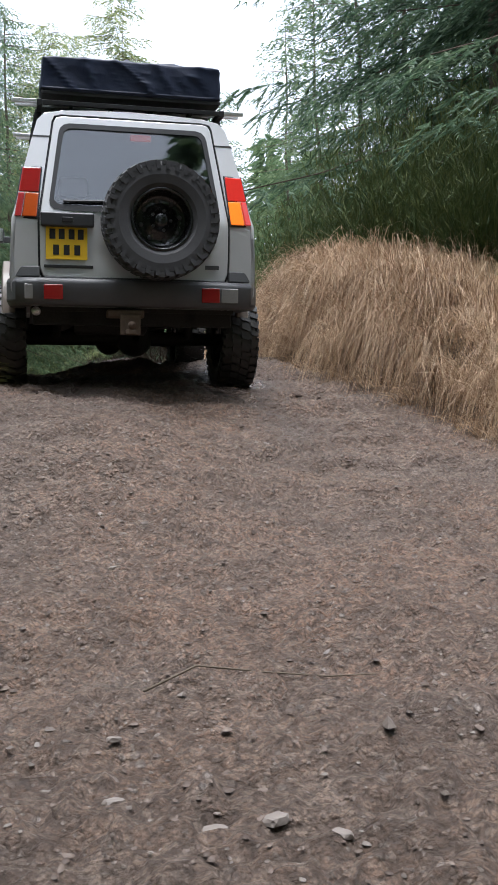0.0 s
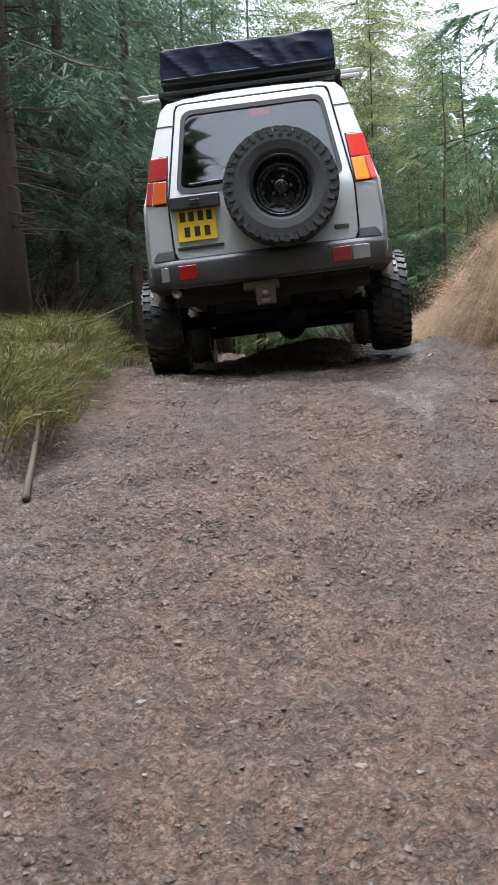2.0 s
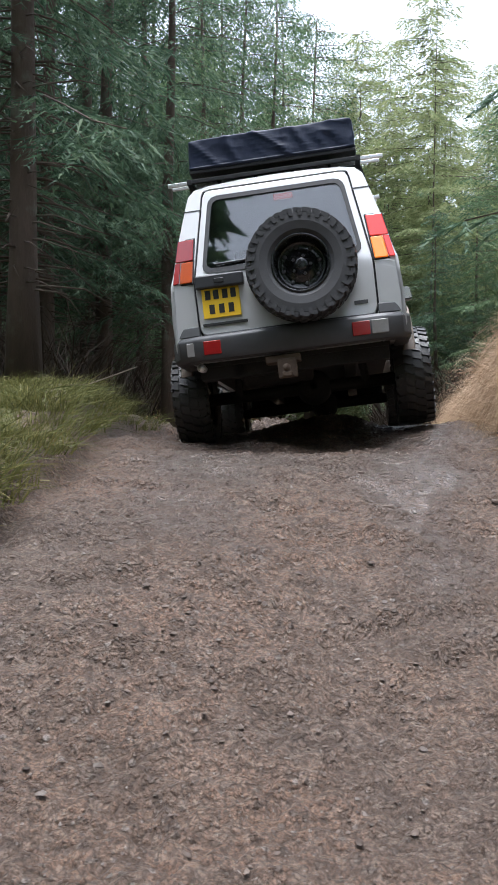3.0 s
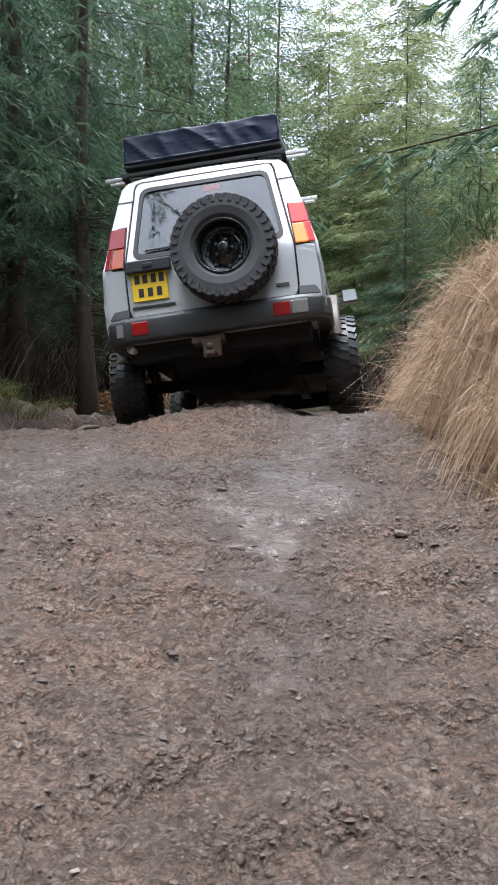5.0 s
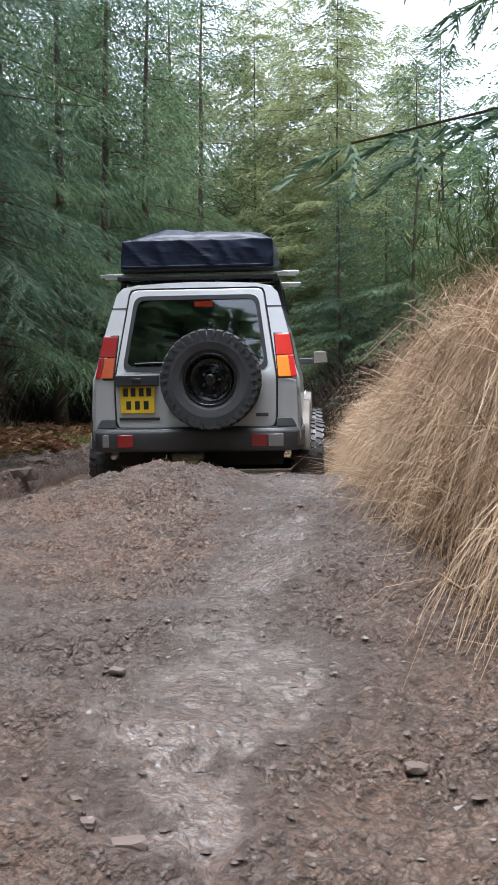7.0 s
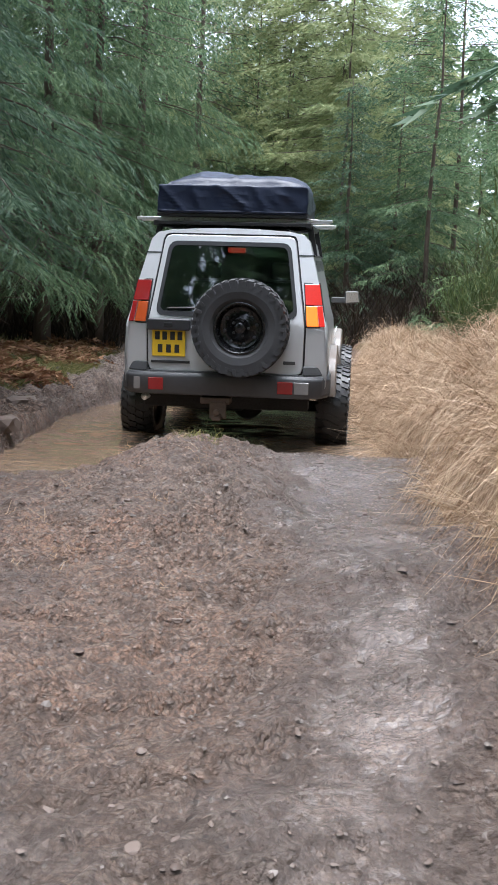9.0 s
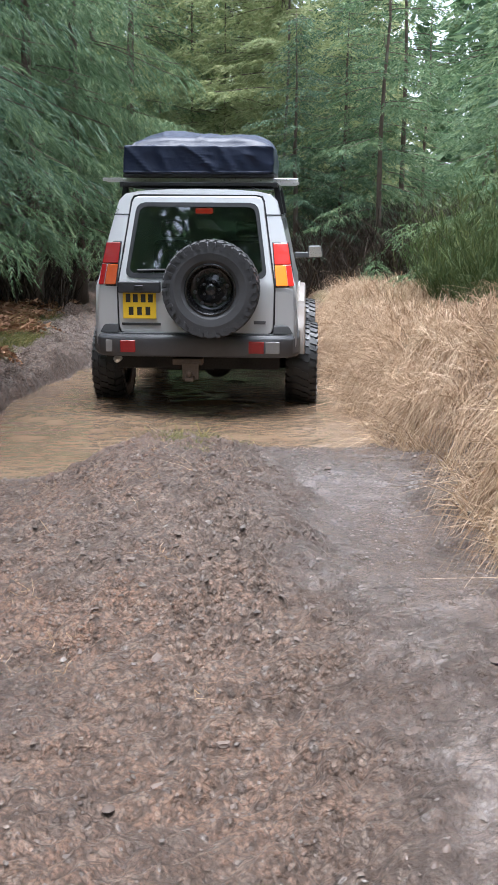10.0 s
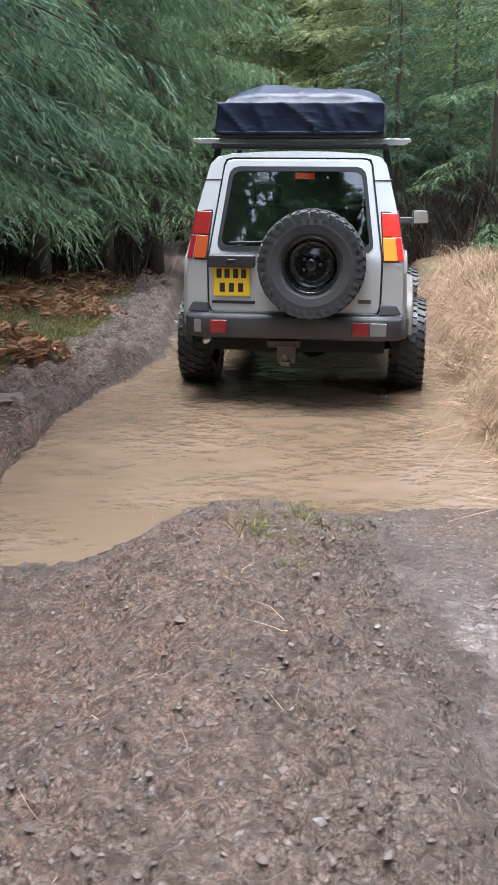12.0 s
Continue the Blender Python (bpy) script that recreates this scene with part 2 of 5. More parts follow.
def water_material():
    m, n, l, b = nodes_of("muddy_water")
    f = noise_tex(n, l, 0.7, 4.0, 0.5)
    l.new(ramp(n, l, f, [(0.3, (0.12, 0.081, 0.051)), (0.7, (0.165, 0.115, 0.076))]), b.inputs["Base Color"])
    b.inputs["Roughness"].default_value = 0.06
    b.inputs["IOR"].default_value = 1.33
    chop = n.new("ShaderNodeBump")
    chop.inputs["Distance"].default_value = 0.045
    l.new(ramp(n, l, noise_tex(n, l, 0.9, 3.0, 0.6), [(0.42, (0.12,) * 3), (0.60, (1, 1, 1))]), chop.inputs["Strength"])
    l.new(noise_tex(n, l, 1.0, 2.5, 0.5, (8.0, 11.0, 8.0)), chop.inputs["Height"])
    l.new(chop.outputs[0], b.inputs["Normal"])
    return m


mat_water = water_material()
mat_spruce = island_material("spruce_needles", [(0.1, (0.035, 0.068, 0.04)), (0.5, (0.088, 0.148, 0.088)), (0.9, (0.155, 0.215, 0.12))], 0.55, thin=0.45)
mat_spruce_blue = island_material("blue_green_needles", [(0.1, (0.045, 0.088, 0.044)), (0.5, (0.12, 0.188, 0.094)), (0.9, (0.23, 0.29, 0.14))], 0.6, thin=0.5)
mat_spruce_yellow = island_material("yellow_green_needles", [(0.1, (0.14, 0.185, 0.08)), (0.5, (0.28, 0.32, 0.15)), (0.9, (0.40, 0.40, 0.205))], 0.55, thin=0.6)
mat_broom = island_material("green_broom_stems", [(0.1, (0.03, 0.055, 0.014)), (0.5, (0.07, 0.10, 0.03)), (0.9, (0.14, 0.155, 0.05))], 0.6, thin=0.2)
mat_straw = island_material("dry_straw_grass", [(0.08, (0.10, 0.055, 0.030)), (0.35, (0.30, 0.190, 0.110)), (0.6, (0.50, 0.355, 0.225)), (0.92, (0.72, 0.57, 0.41))], 0.5, thin=0.25, hue_noise=2.2)
mat_grass = island_material("mossy_green_grass", [(0.1, (0.05, 0.06, 0.015)), (0.5, (0.12, 0.125, 0.035)), (0.9, (0.27, 0.23, 0.09))], 0.6, thin=0.3)
mat_fern = island_material("dead_bracken", [(0.1, (0.10, 0.045, 0.022)), (0.5, (0.22, 0.11, 0.055)), (0.9, (0.36, 0.22, 0.12))], 0.7, thin=0.25)
mat_stone = island_material("slate_chips", [(0.1, (0.075, 0.058, 0.048)), (0.6, (0.13, 0.106, 0.09)), (0.98, (0.25, 0.222, 0.2))], 0.5, hue_noise=3.0)
mat_clod = island_material("mud_clods", [(0.1, (0.045, 0.03, 0.023)), (0.5, (0.09, 0.064, 0.05)), (0.95, (0.15, 0.115, 0.095))], 0.55, hue_noise=3.0)
mat_twig = island_material("dead_twigs", [(0.1, (0.05, 0.04, 0.03)), (0.6, (0.12, 0.095, 0.07)), (0.95, (0.22, 0.18, 0.14))], 0.8)


# near-black brown, so the brushwood also carries the woodland shade
mat_brush = island_material("shade_dark_brush", [(0.1, (0.022, 0.016, 0.012)), (0.6, (0.05, 0.036, 0.025)), (0.95, (0.10, 0.07, 0.045))], 0.85)


def bark_material():
    m, n, l, b = nodes_of("spruce_bark")
    f = noise_tex(n, l, 9.0, 8.0, 0.7, (1.0, 1.0, 0.25))
    lichen = ramp(n, l, noise_tex(n, l, 3.0, 6.0), [(0.55, (0, 0, 0)), (0.7, (0.7,) * 3)])
    l.new(mix(n, l, lichen, mix(n, l, f, (0.035, 0.024, 0.018), (0.14, 0.10, 0.075)), (0.14, 0.15, 0.11)), b.inputs["Base Color"])
    b.inputs["Roughness"].default_value = 0.9
    bump(n, l, b, f, 0.8, 0.03)
    return m


mat_bark = bark_material()


# ---- terrain ----
def value_noise(x, y, seed=0):
    xi, yi = np.floor(x).astype(np.int64), np.floor(y).astype(np.int64)
    fx, fy = x - xi, y - yi
    fx, fy = fx * fx * (3 - 2 * fx), fy * fy * (3 - 2 * fy)

    def h(a, b):
        v = (a * 374761393 + b * 668265263 + seed * 974634777) & 0xFFFFFFFF
        v = ((v ^ (v >> 13)) * 1274126177) & 0xFFFFFFFF
        return ((v ^ (v >> 16)) & 0xFFFF) / 65535.0 * 2 - 1

    return (h(xi, yi) * (1 - fx) + h(xi + 1, yi) * fx) * (1 - fy) + (h(xi, yi + 1) * (1 - fx) + h(xi + 1, yi + 1) * fx) * fy


def fbm(x, y, octaves=4, seed=0, gain=0.5):
    out, amp = 0, 1.0
    for k in range(octaves):
        out = out + amp * value_noise(x * 2**k + 7.3 * k, y * 2**k - 3.1 * k, seed + k)
        amp *= gain
    return out


# heights along the track, one metre apart from y = 0: left rut, crown, right rut
RUT_L = [-0.14, -0.10, -0.07, -0.04, 0.02, 0.21, 0.56, 0.81, 0.97, 1.07, 1.11, 1.12, 1.11, 1.01, 0.87, 0.72, 0.64, 0.67, 0.73, 0.78, 0.81, 0.83, 0.85]
CROWN = [-0.17, -0.12, -0.06, -0.00, 0.07, 0.17, 0.37, 0.65, 0.92, 1.06, 1.07, 1.14, 1.18, 1.20, 1.12, 0.91, 0.78, 0.74, 0.77, 0.80, 0.81, 0.82, 0.84]
RUT_R = [-0.19, -0.13, -0.08, -0.01, 0.06, 0.16, 0.31, 0.54, 0.82, 1.06, 1.25, 1.29, 1.19, 1.17, 1.06, 0.85, 0.76, 0.77, 0.79, 0.81, 0.83, 0.84, 0.85]
WATER = 0.845


def smooth(a, b, v):
    u = np.clip((v - a) / (b - a), 0, 1)
    return u * u * (3 - 2 * u)


def along(knots, y):
    """A smooth line through knots one metre apart."""
    k = np.array([knots[0] - 0.10, *knots, knots[-1], knots[-1]])
    u = np.clip(y, -0.99, len(knots) - 1.001) + 1
    i = np.clip(np.floor(u).astype(int), 0, len(k) - 3)
    f = u - i
    p0, p1, p2, p3 = k[np.maximum(i - 1, 0)], k[i], k[i + 1], k[np.minimum(i + 2, len(k) - 1)]
    z = p1 + 0.5 * f * (p2 - p0 + f * (2 * p0 - 5 * p1 + 4 * p2 - p3 + f * (3 * (p1 - p2) + p3 - p0)))
    return z + np.minimum(y, 0) * 0.06


def foot_right(y):
    return np.interp(y, [-4, 4, 6, 7.5, 8.6, 9.3, 10, 11, 12.5, 14, 16.5, 18.5, 21, 24, 30], [3.6, 3.1, 2.75, 2.4, 2.08, 1.9, 1.86, 1.88, 2.05, 2.15, 2.4, 2.58, 2.9, 3.2, 3.2])


def foot_left(y):
    return np.interp(y, [-4, 3, 6, 7.4, 9, 11, 13, 14.5, 15.5, 17.5, 18.5, 20, 22, 30], [-2.2, -1.9, -1.5, -1.2, -1.25, -1.6, -1.6, -1.1, -0.98, -0.84, -0.66, -0.25, -0.2, -0.2])


def height(x, y):
    l, c, r = along(RUT_L, y), along(CROWN, y), along(RUT_R, y)
    b = np.clip(x + 0.5, -0.6, 2.6)
    z = np.where(b < 1, l + (c - l) * smooth(0.15, 1.0, b), c + (r - c) * smooth(1.0, 1.85, b))
    # hump worn between the ruts before the puddle
    z = z + (0.13 + 0.03 * np.exp(-(((y - 11.8) / 0.9) ** 2))) * np.exp(-(((x - 0.35) / 0.72) ** 2)) * smooth(10.4, 11.5, y) * (1 - smooth(14.5, 15.6, y)) + 0.07 * smooth(0.9, 1.4, x) * smooth(12.6, 13.6, y) * (1 - smooth(15.2, 16.4, y)) - 0.06 * smooth(0.85, 1.1, x) * (1 - smooth(1.7, 2.0, x)) * smooth(11.2, 11.8, y) * (1 - smooth(12.4, 13.2, y))
    fr, fl = foot_right(y), foot_left(y)
    # grassy bank on the one side
    z = z + smooth(fr - 0.08, fr + 0.42, x) * (0.60 + 0.08 * np.sin(y * 0.9) + 0.32 * smooth(6.5, 8.5, y) * (1 - 0.35 * smooth(11.5, 14, y)) * (1 - smooth(20, 24, y))) + smooth(fr + 0.5, fr + 4, x) * 0.5
    # earth bank, then the forest floor on the other
    up = np.interp(y, [-4, 5, 7.4, 9, 12, 14, 16, 20, 24], [0.1, 0.12, 0.30, 0.42, 0.42, 0.36, 0.30, 0.26, 0.2])
    z = z + smooth(-fl, -fl + np.where(y > 14, 0.14, 0.3), -x) * up + smooth(-fl + 0.8, -fl + 5, -x) * 0.3
    far = smooth(14, 40, np.abs(x)) + smooth(30, 80, y)
    z = z * (1 - np.clip(far, 0, 1)) + 1.0 * np.clip(far, 0, 1)
    # puddle floor
    pud = smooth(15.0, 16.2, y) * (1 - smooth(22.5, 24, y)) * smooth(fl - 0.05, fl + 0.35, x) * (1 - smooth(fr - 0.45, fr - 0.1, x))
    z = z * (1 - pud) + np.minimum(z, 0.735) * pud
    return z


def track_mask(x, y):
    return smooth(foot_left(y) - 0.1, foot_left(y) + 0.2, x) * (1 - smooth(foot_right(y) - 0.1, foot_right(y) + 0.25, x))


def rough_height(x, y):
    """Height with ruts, clods and corrugations."""
    z = height(x, y)
    t = track_mask(x, y)
    calm = 1 - 0.65 * smooth(0.45, 0.9, wetness(x, y))
    z = z + t * calm * (0.030 * fbm(x * 1.3, y * 2.2, 3, 5) + 0.026 * (0.45 - np.abs(fbm(x * 4.5, y * 6.5, 3, 9))) + 0.026 * (0.4 - np.abs(fbm(x * 9, y * 17, 2, 17))) + 0.020 * fbm(x * 17, y * 23, 3, 13, 0.7))
    # ledges worn across the climb
    u = y * 1.7 + 0.9 * fbm(x * 0.8, y * 0.5, 3, 21)
    u = u - np.floor(u)
    z = z + t * calm * 0.055 * (smooth(0.0, 0.16, u) - u) * smooth(5.0, 6.5, y) * (1 - smooth(10.5, 12.5, y))
    # the slab of bedrock that shows by the start
    z = z + 0.09 * np.exp(-(((x + 0.02) / 0.24) ** 2) - (((y - 2.75) / 0.18) ** 2))
    # tyre ribs pressed into the side of the crown
    rc = np.interp(y, [10, 11.5, 12.7, 13.5, 14.5], [0.55, 0.6, 0.68, 0.84, 0.95])
    rib = smooth(-0.24, -0.12, x - rc) * (1 - smooth(0.12, 0.22, x - rc)) * smooth(10, 11, y) * (1 - smooth(14, 14.6, y))
    z = z + rib * 0.045 * np.sin(y * 46 + 9 * np.abs(x - rc) * 4) * (0.7 + 0.5 * fbm(x * 3, y * 3, 2, 71))
    z = z + (1 - t) * (0.05 * fbm(x * 1.5, y * 1.5, 3, 31) + 0.02 * fbm(x * 9, y * 9, 2, 33))
    torn = smooth(13.5, 15, y) * smooth(-2.6, -2.0, x) * (x < 0) * (1 - t)
    z = z + torn * (0.16 * (0.4 - np.abs(fbm(x * 2.6, y * 2.6, 3, 61))) + 0.07 * fbm(x * 7, y * 7, 3, 63)) * (0.4 + 0.6 * smooth(-1.5, -0.8, x - foot_left(y) - 0.3))
    return z


def wetness(x, y):
    t = track_mask(x, y)
    rut_r = np.exp(-(((x - np.interp(y, [4, 8, 10, 13, 16], [0.85, 0.9, 1.1, 1.5, 1.7])) / np.interp(y, [7, 10, 13], [0.30, 0.36, 0.42])) ** 2)) * smooth(5.6, 7.2, y)
    rut_l = 0.65 * np.exp(-(((x + 0.5) / 0.45) ** 2)) * smooth(6.2, 7.6, y) * (1 - smooth(10.5, 11.5, y))
    shore = smooth(0.12, 0.0, height(x, y) - WATER) * smooth(14, 15, y) * 0.8
    return np.clip(0.20 + np.interp(y, [7.2, 8.8, 10.5, 12], [0.46, 0.60, 0.64, 0.92]) * rut_r + 0.8 * rut_l + shore + 0.20 * fbm(x * 0.7, y * 0.7, 2, 41) + 0.22 * fbm(x * 1.6, y * 2.6, 2, 43) * smooth(6, 7.5, y), 0, 1) * t


def redness(x, y):
    """Rusty earth on the crown and in patches."""
    return np.clip(0.28 + 0.65 * np.exp(-(((x - 0.1) / 0.6) ** 2)) * smooth(10.5, 11.5, y) * (1 - smooth(14.5, 15.5, y)) + 0.6 * fbm(x * 0.9, y * 0.9, 3, 83), 0, 1)


def mesh_object(name, verts, faces, material, smooth_shade=True, parent=None, label=""):
    me = bpy.data.meshes.new(name)
    me.from_pydata(verts.tolist() if hasattr(verts, "tolist") else verts, [], faces.tolist() if hasattr(faces, "tolist") else faces)
    me.materials.append(material)
    me.polygons.foreach_set("use_smooth", [smooth_shade] * len(me.polygons))
    ob = new(name, me)
    if parent:
        ob.parent = parent
    if label:
        tagged(ob, label)
    return ob


def grid_lines(lo, hi, fine_lo, fine_hi, step, coarse):
    a = [fine_lo - coarse * (1.35 ** k - 1) / 0.35 for k in range(1, 40)]
    b = [fine_hi + coarse * (1.35 ** k - 1) / 0.35 for k in range(1, 40)]
    return np.array(sorted([v for v in a if v > lo] + [lo] + list(np.arange(fine_lo, fine_hi, step)) + [v for v in b if v < hi] + [hi]))


def build_ground():
    xs, ys = grid_lines(-600, 600, -3.4, 3.4, 0.034, 0.1), grid_lines(-300, 900, 1.6, 26.0, 0.038, 0.1)
    X, Y = np.meshgrid(xs, ys)
    Z = rough_height(X, Y)
    v = np.stack([X, Y, Z], -1).reshape(-1, 3)
    nx, ny = len(xs), len(ys)
    i = (np.arange(ny - 1)[:, None] * nx + np.arange(nx - 1)).ravel()
    me = bpy.data.meshes.new("ground")
    f = np.stack([i, i + 1, i + nx + 1, i + nx], -1)
    me.vertices.add(len(v)); me.vertices.foreach_set("co", v.ravel())
    me.loops.add(f.size); me.loops.foreach_set("vertex_index", f.ravel())
    me.polygons.add(len(f)); me.polygons.foreach_set("loop_start", np.arange(len(f)) * 4)
    me.polygons.foreach_set("use_smooth", np.ones(len(f), bool))
    me.update()
    me.attributes.new("wet", "FLOAT", "POINT").data.foreach_set("value", wetness(X, Y).ravel().astype(np.float32))
    me.attributes.new("red", "FLOAT", "POINT").data.foreach_set("value", redness(X, Y).ravel().astype(np.float32))
    veg = np.clip(smooth(-foot_left(Y) + 0.28, -foot_left(Y) + 0.55, -X) + smooth(foot_right(Y) + 0.1, foot_right(Y) + 0.4, X), 0, 1) * (1 - 0.85 * smooth(14.0, 15.5, Y) * smooth(-2.6, -2.0, X) * (X < 0))
    me.attributes.new("veg", "FLOAT", "POINT").data.foreach_set("value", veg.ravel().astype(np.float32))
    me.materials.append(mat_ground)
    tagged(new("ground", me), "rutted wet brown mud track between grassy banks and forest floor", "ground", kind="structure")


build_ground()


def build_water():
    xs, ys = np.arange(-2.2, 4.0, 0.04), np.arange(13.6, 25.0, 0.04)
    X, Y = np.meshgrid(xs, ys)
    lively = 0.3 + 0.7 * smooth(-0.1, 0.5, fbm(X * 0.5 + 3, Y * 0.6, 2, 59) + 0.6 * np.exp(-(((Y - 16.6) / 1.3) ** 2)))
    Z = WATER + lively * (0.014 * fbm(X * 1.7, Y * 2.2, 2, 51) + 0.009 * fbm(X * 4.6, Y * 5.6, 2, 57))
    nx = len(xs)
    i = (np.arange(len(ys) - 1)[:, None] * nx + np.arange(nx - 1)).ravel()
    ob = mesh_object("puddle_water", np.stack([X, Y, Z], -1).reshape(-1, 3), np.stack([i, i + 1, i + nx + 1, i + nx], -1), mat_water)
    tagged(ob, "muddy brown rippled puddle water lying across the track", "puddle", kind="structure")


build_water()


# ---- vegetation ----
def kites(base, tip, width, rng):
    """Flat leaf-shaped pieces from base to tip: vertices and faces."""
    d = tip - base
    ln = np.linalg.norm(d, axis=1, keepdims=True) + 1e-9
    d = d / ln
    side = np.cross(d, rng.normal(size=d.shape) + np.array([0, 0, 0.35]))
    side /= np.linalg.norm(side, axis=1, keepdims=True) + 1e-9
    mid = base + (tip - base) * 0.42
    w = np.reshape(width, (-1, 1)) / 2
    v = np.stack([base, mid - side * w, tip, mid + side * w], 1).reshape(-1, 3)
    f = np.arange(len(base) * 4).reshape(-1, 4)
    return v, f


def darts(base, tip, width, rng):
    """Narrow pointed twigs of needles, one triangle each."""
    d = tip - base
    side = np.cross(d, rng.normal(size=d.shape) + np.array([0, 0, 0.8]))
    side /= np.linalg.norm(side, axis=1, keepdims=True) + 1e-9
    w = np.reshape(width, (-1, 1)) / 2
    v = np.stack([base - side * w, base + side * w, tip], 1).reshape(-1, 3)
    return v, np.arange(len(base) * 3).reshape(-1, 3)


def strips(points, width, rng):
    """Blades along rows of points (n, k, 3), tapering to the tip."""
    n, k, _ = points.shape
    d = points[:, 1] - points[:, 0]
    side = np.cross(d, rng.normal(size=d.shape))
    side /= np.linalg.norm(side, axis=1, keepdims=True) + 1e-9
    taper = np.linspace(1, 0.15, k)[None, :, None]
    off = side[:, None] * np.reshape(width, (-1, 1, 1)) / 2 * taper
    v = np.stack([points - off, points + off], 2).reshape(-1, 3)
    base = (np.arange(n) * 2 * k)[:, None] + np.arange(k - 1)[None] * 2
    f = np.stack([base, base + 1, base + 3, base + 2], -1).reshape(-1, 4)
    return v, f


def tube(path, radii, sides=7):
    """A tapered tube along a path: vertices and faces."""
    v, f = [], []
    path = [Vector(p) for p in path]
    for i, p in enumerate(path):
        d = (path[min(i + 1, len(path) - 1)] - path[max(i - 1, 0)]).normalized()
        a = d.cross(Vector((0.31, 0.9, 0.27))).normalized()
        b = d.cross(a)
        for s in range(sides):
            t = 2 * math.pi * s / sides
            v.append(tuple(p + (a * math.cos(t) + b * math.sin(t)) * radii[i]))
    for i in range(len(path) - 1):
        for s in range(sides):
            q = (s + 1) % sides
            f.append((i * sides + s, i * sides + q, (i + 1) * sides + q, (i + 1) * sides + s))
    f.append(tuple(range(sides))[::-1])
    f.append(tuple(range((len(path) - 1) * sides, len(path) * sides)))
    return v, f


def joined(pieces):
    v, f, n = [], [], 0
    for a, b in pieces:
        v += [tuple(p) for p in a]
        f += [tuple(i + n for i in q) for q in b]
        n += len(a)
    return v, f


def spruce(h, reach, first, seed, needles, droop=0.35, bare=0.0, density=1.0, trunk_r=0.16, label="", spray=0.42, twig=0.14, hang=0.6, slim=1.0, fine=False):
    """A spruce: tapered trunk with dead stubs, and a crown of drooping sprays of needle twigs."""
    rng = np.random.default_rng(seed)
    root = new("spruce_tree")
    wob = rng.normal(0, 0.05, (9, 2)).cumsum(0) * 0.6
    path = [(wob[i][0] if i else 0, wob[i][1] if i else 0, h * i / 8 - 0.15) for i in range(9)]
    pieces = [tube(path, [trunk_r * (1 - 0.95 * i / 8) * (1.35 if i == 0 else 1) for i in range(9)], 10)]
    nb = int(34 * (first + bare))
    for _ in range(nb):
        z = rng.uniform(1.1, max(first + bare, 1.3))
        a = rng.uniform(0, 2 * math.pi)
        ln = rng.uniform(0.3, 1.1)
        p = [(0, 0, z)] + [(math.cos(a + 0.2 * k) * ln * k / 3, math.sin(a + 0.2 * k) * ln * k / 3, z - 0.04 * k * k * ln * rng.uniform(0, 1)) for k in (1, 2, 3)]
        pieces.append(tube(p, [0.016, 0.012, 0.008, 0.003], 3))
    mesh_object("trunk", *joined(pieces), mat_bark, True, root)
    B, T, W = [], [], []
    z = first
    limbs = []
    up = np.array([0, 0, 1.0])
    while z < h - 0.3:
        u = (z - first) / (h - first)
        stations = (0.12, 0.3, 0.48, 0.66, 0.84, 1.0) if u < 0.4 else (0.3, 0.6, 0.95)
        if fine and u < 0.4:
            stations = np.linspace(0.08, 1, 10)
        for _ in range(rng.integers(4, 7)):
            a = rng.uniform(0, 2 * math.pi)
            L = reach * (1 - u) ** 0.75 * rng.uniform(0.6, 1.12) + 0.2
            zz = z + rng.uniform(-0.12, 0.12)
            out = np.array([math.cos(a), math.sin(a), 0])
            side = np.array([-math.sin(a), math.cos(a), 0])
            n = max(4, int(L / 0.105 * density))
            s = np.linspace(0.1, 1, n) + rng.normal(0, 0.01, n)
            lift = 0.25 * (u - 0.3)
            bend = rng.uniform(0.6, 1.3) * droop
            axis = out[None] * (L * s)[:, None] + up[None] * (zz + L * (lift * s - bend * s**2 + 0.42 * bend * s**4))[:, None]
            axis += side[None] * (rng.normal(0, 0.12) * L * s**2)[:, None]
            limbs.append((axis[:: max(1, n // 4)], L))
            for sg in (-1, 1):
                bl = spray * rng.uniform(0.55, 1.25, n) * (0.62 + 1.5 * s * (1.1 - s)) * min(1.0, 0.5 + L / 3)
                ang = np.radians(rng.uniform(30, 65, n))
                d = out[None] * np.cos(ang)[:, None] + sg * side[None] * np.sin(ang)[:, None]
                d[:, 2] -= hang * rng.uniform(0.3, 1.3, n)
                d /= np.linalg.norm(d, axis=1, keepdims=True)
                perp = np.cross(d, up[None])
                for fr in stations:
                    p = axis + d * (bl * fr)[:, None] - up[None] * (hang * 0.45 * bl * fr**2)[:, None]
                    ln = twig * rng.uniform(0.7, 1.3, n) * (1.15 - 0.4 * fr)
                    for q in (-1, 1):
                        e = d * 0.9 + q * perp * (0.42 if fine else 0.5) + rng.normal(0, 0.13 if fine else 0.2, d.shape)
                        e[:, 2] -= 0.25 * hang
                        B.append(p); T.append(p + e * ln[:, None]); W.append(np.full(n, (0.030 if u > 0.4 else 0.0145 if fine else 0.021) * slim) * rng.uniform(0.7, 1.3, n))
        z += rng.uniform(0.22, 0.38) * (1.15 - 0.5 * u) / max(density, 0.6)
    v, f = darts(np.concatenate(B), np.concatenate(T), np.concatenate(W), rng)
    crown = mesh_object("crown", v, f, needles, False, root)
    lim = joined([tube(a, [0.012 * (1 - 0.8 * k / len(a)) + 0.002 for k in range(len(a))], 3) for a, L in limbs[::2] if len(a) > 2])
    tagged(mesh_object("branching", *lim, mat_bark, True, root), kind="stuff")
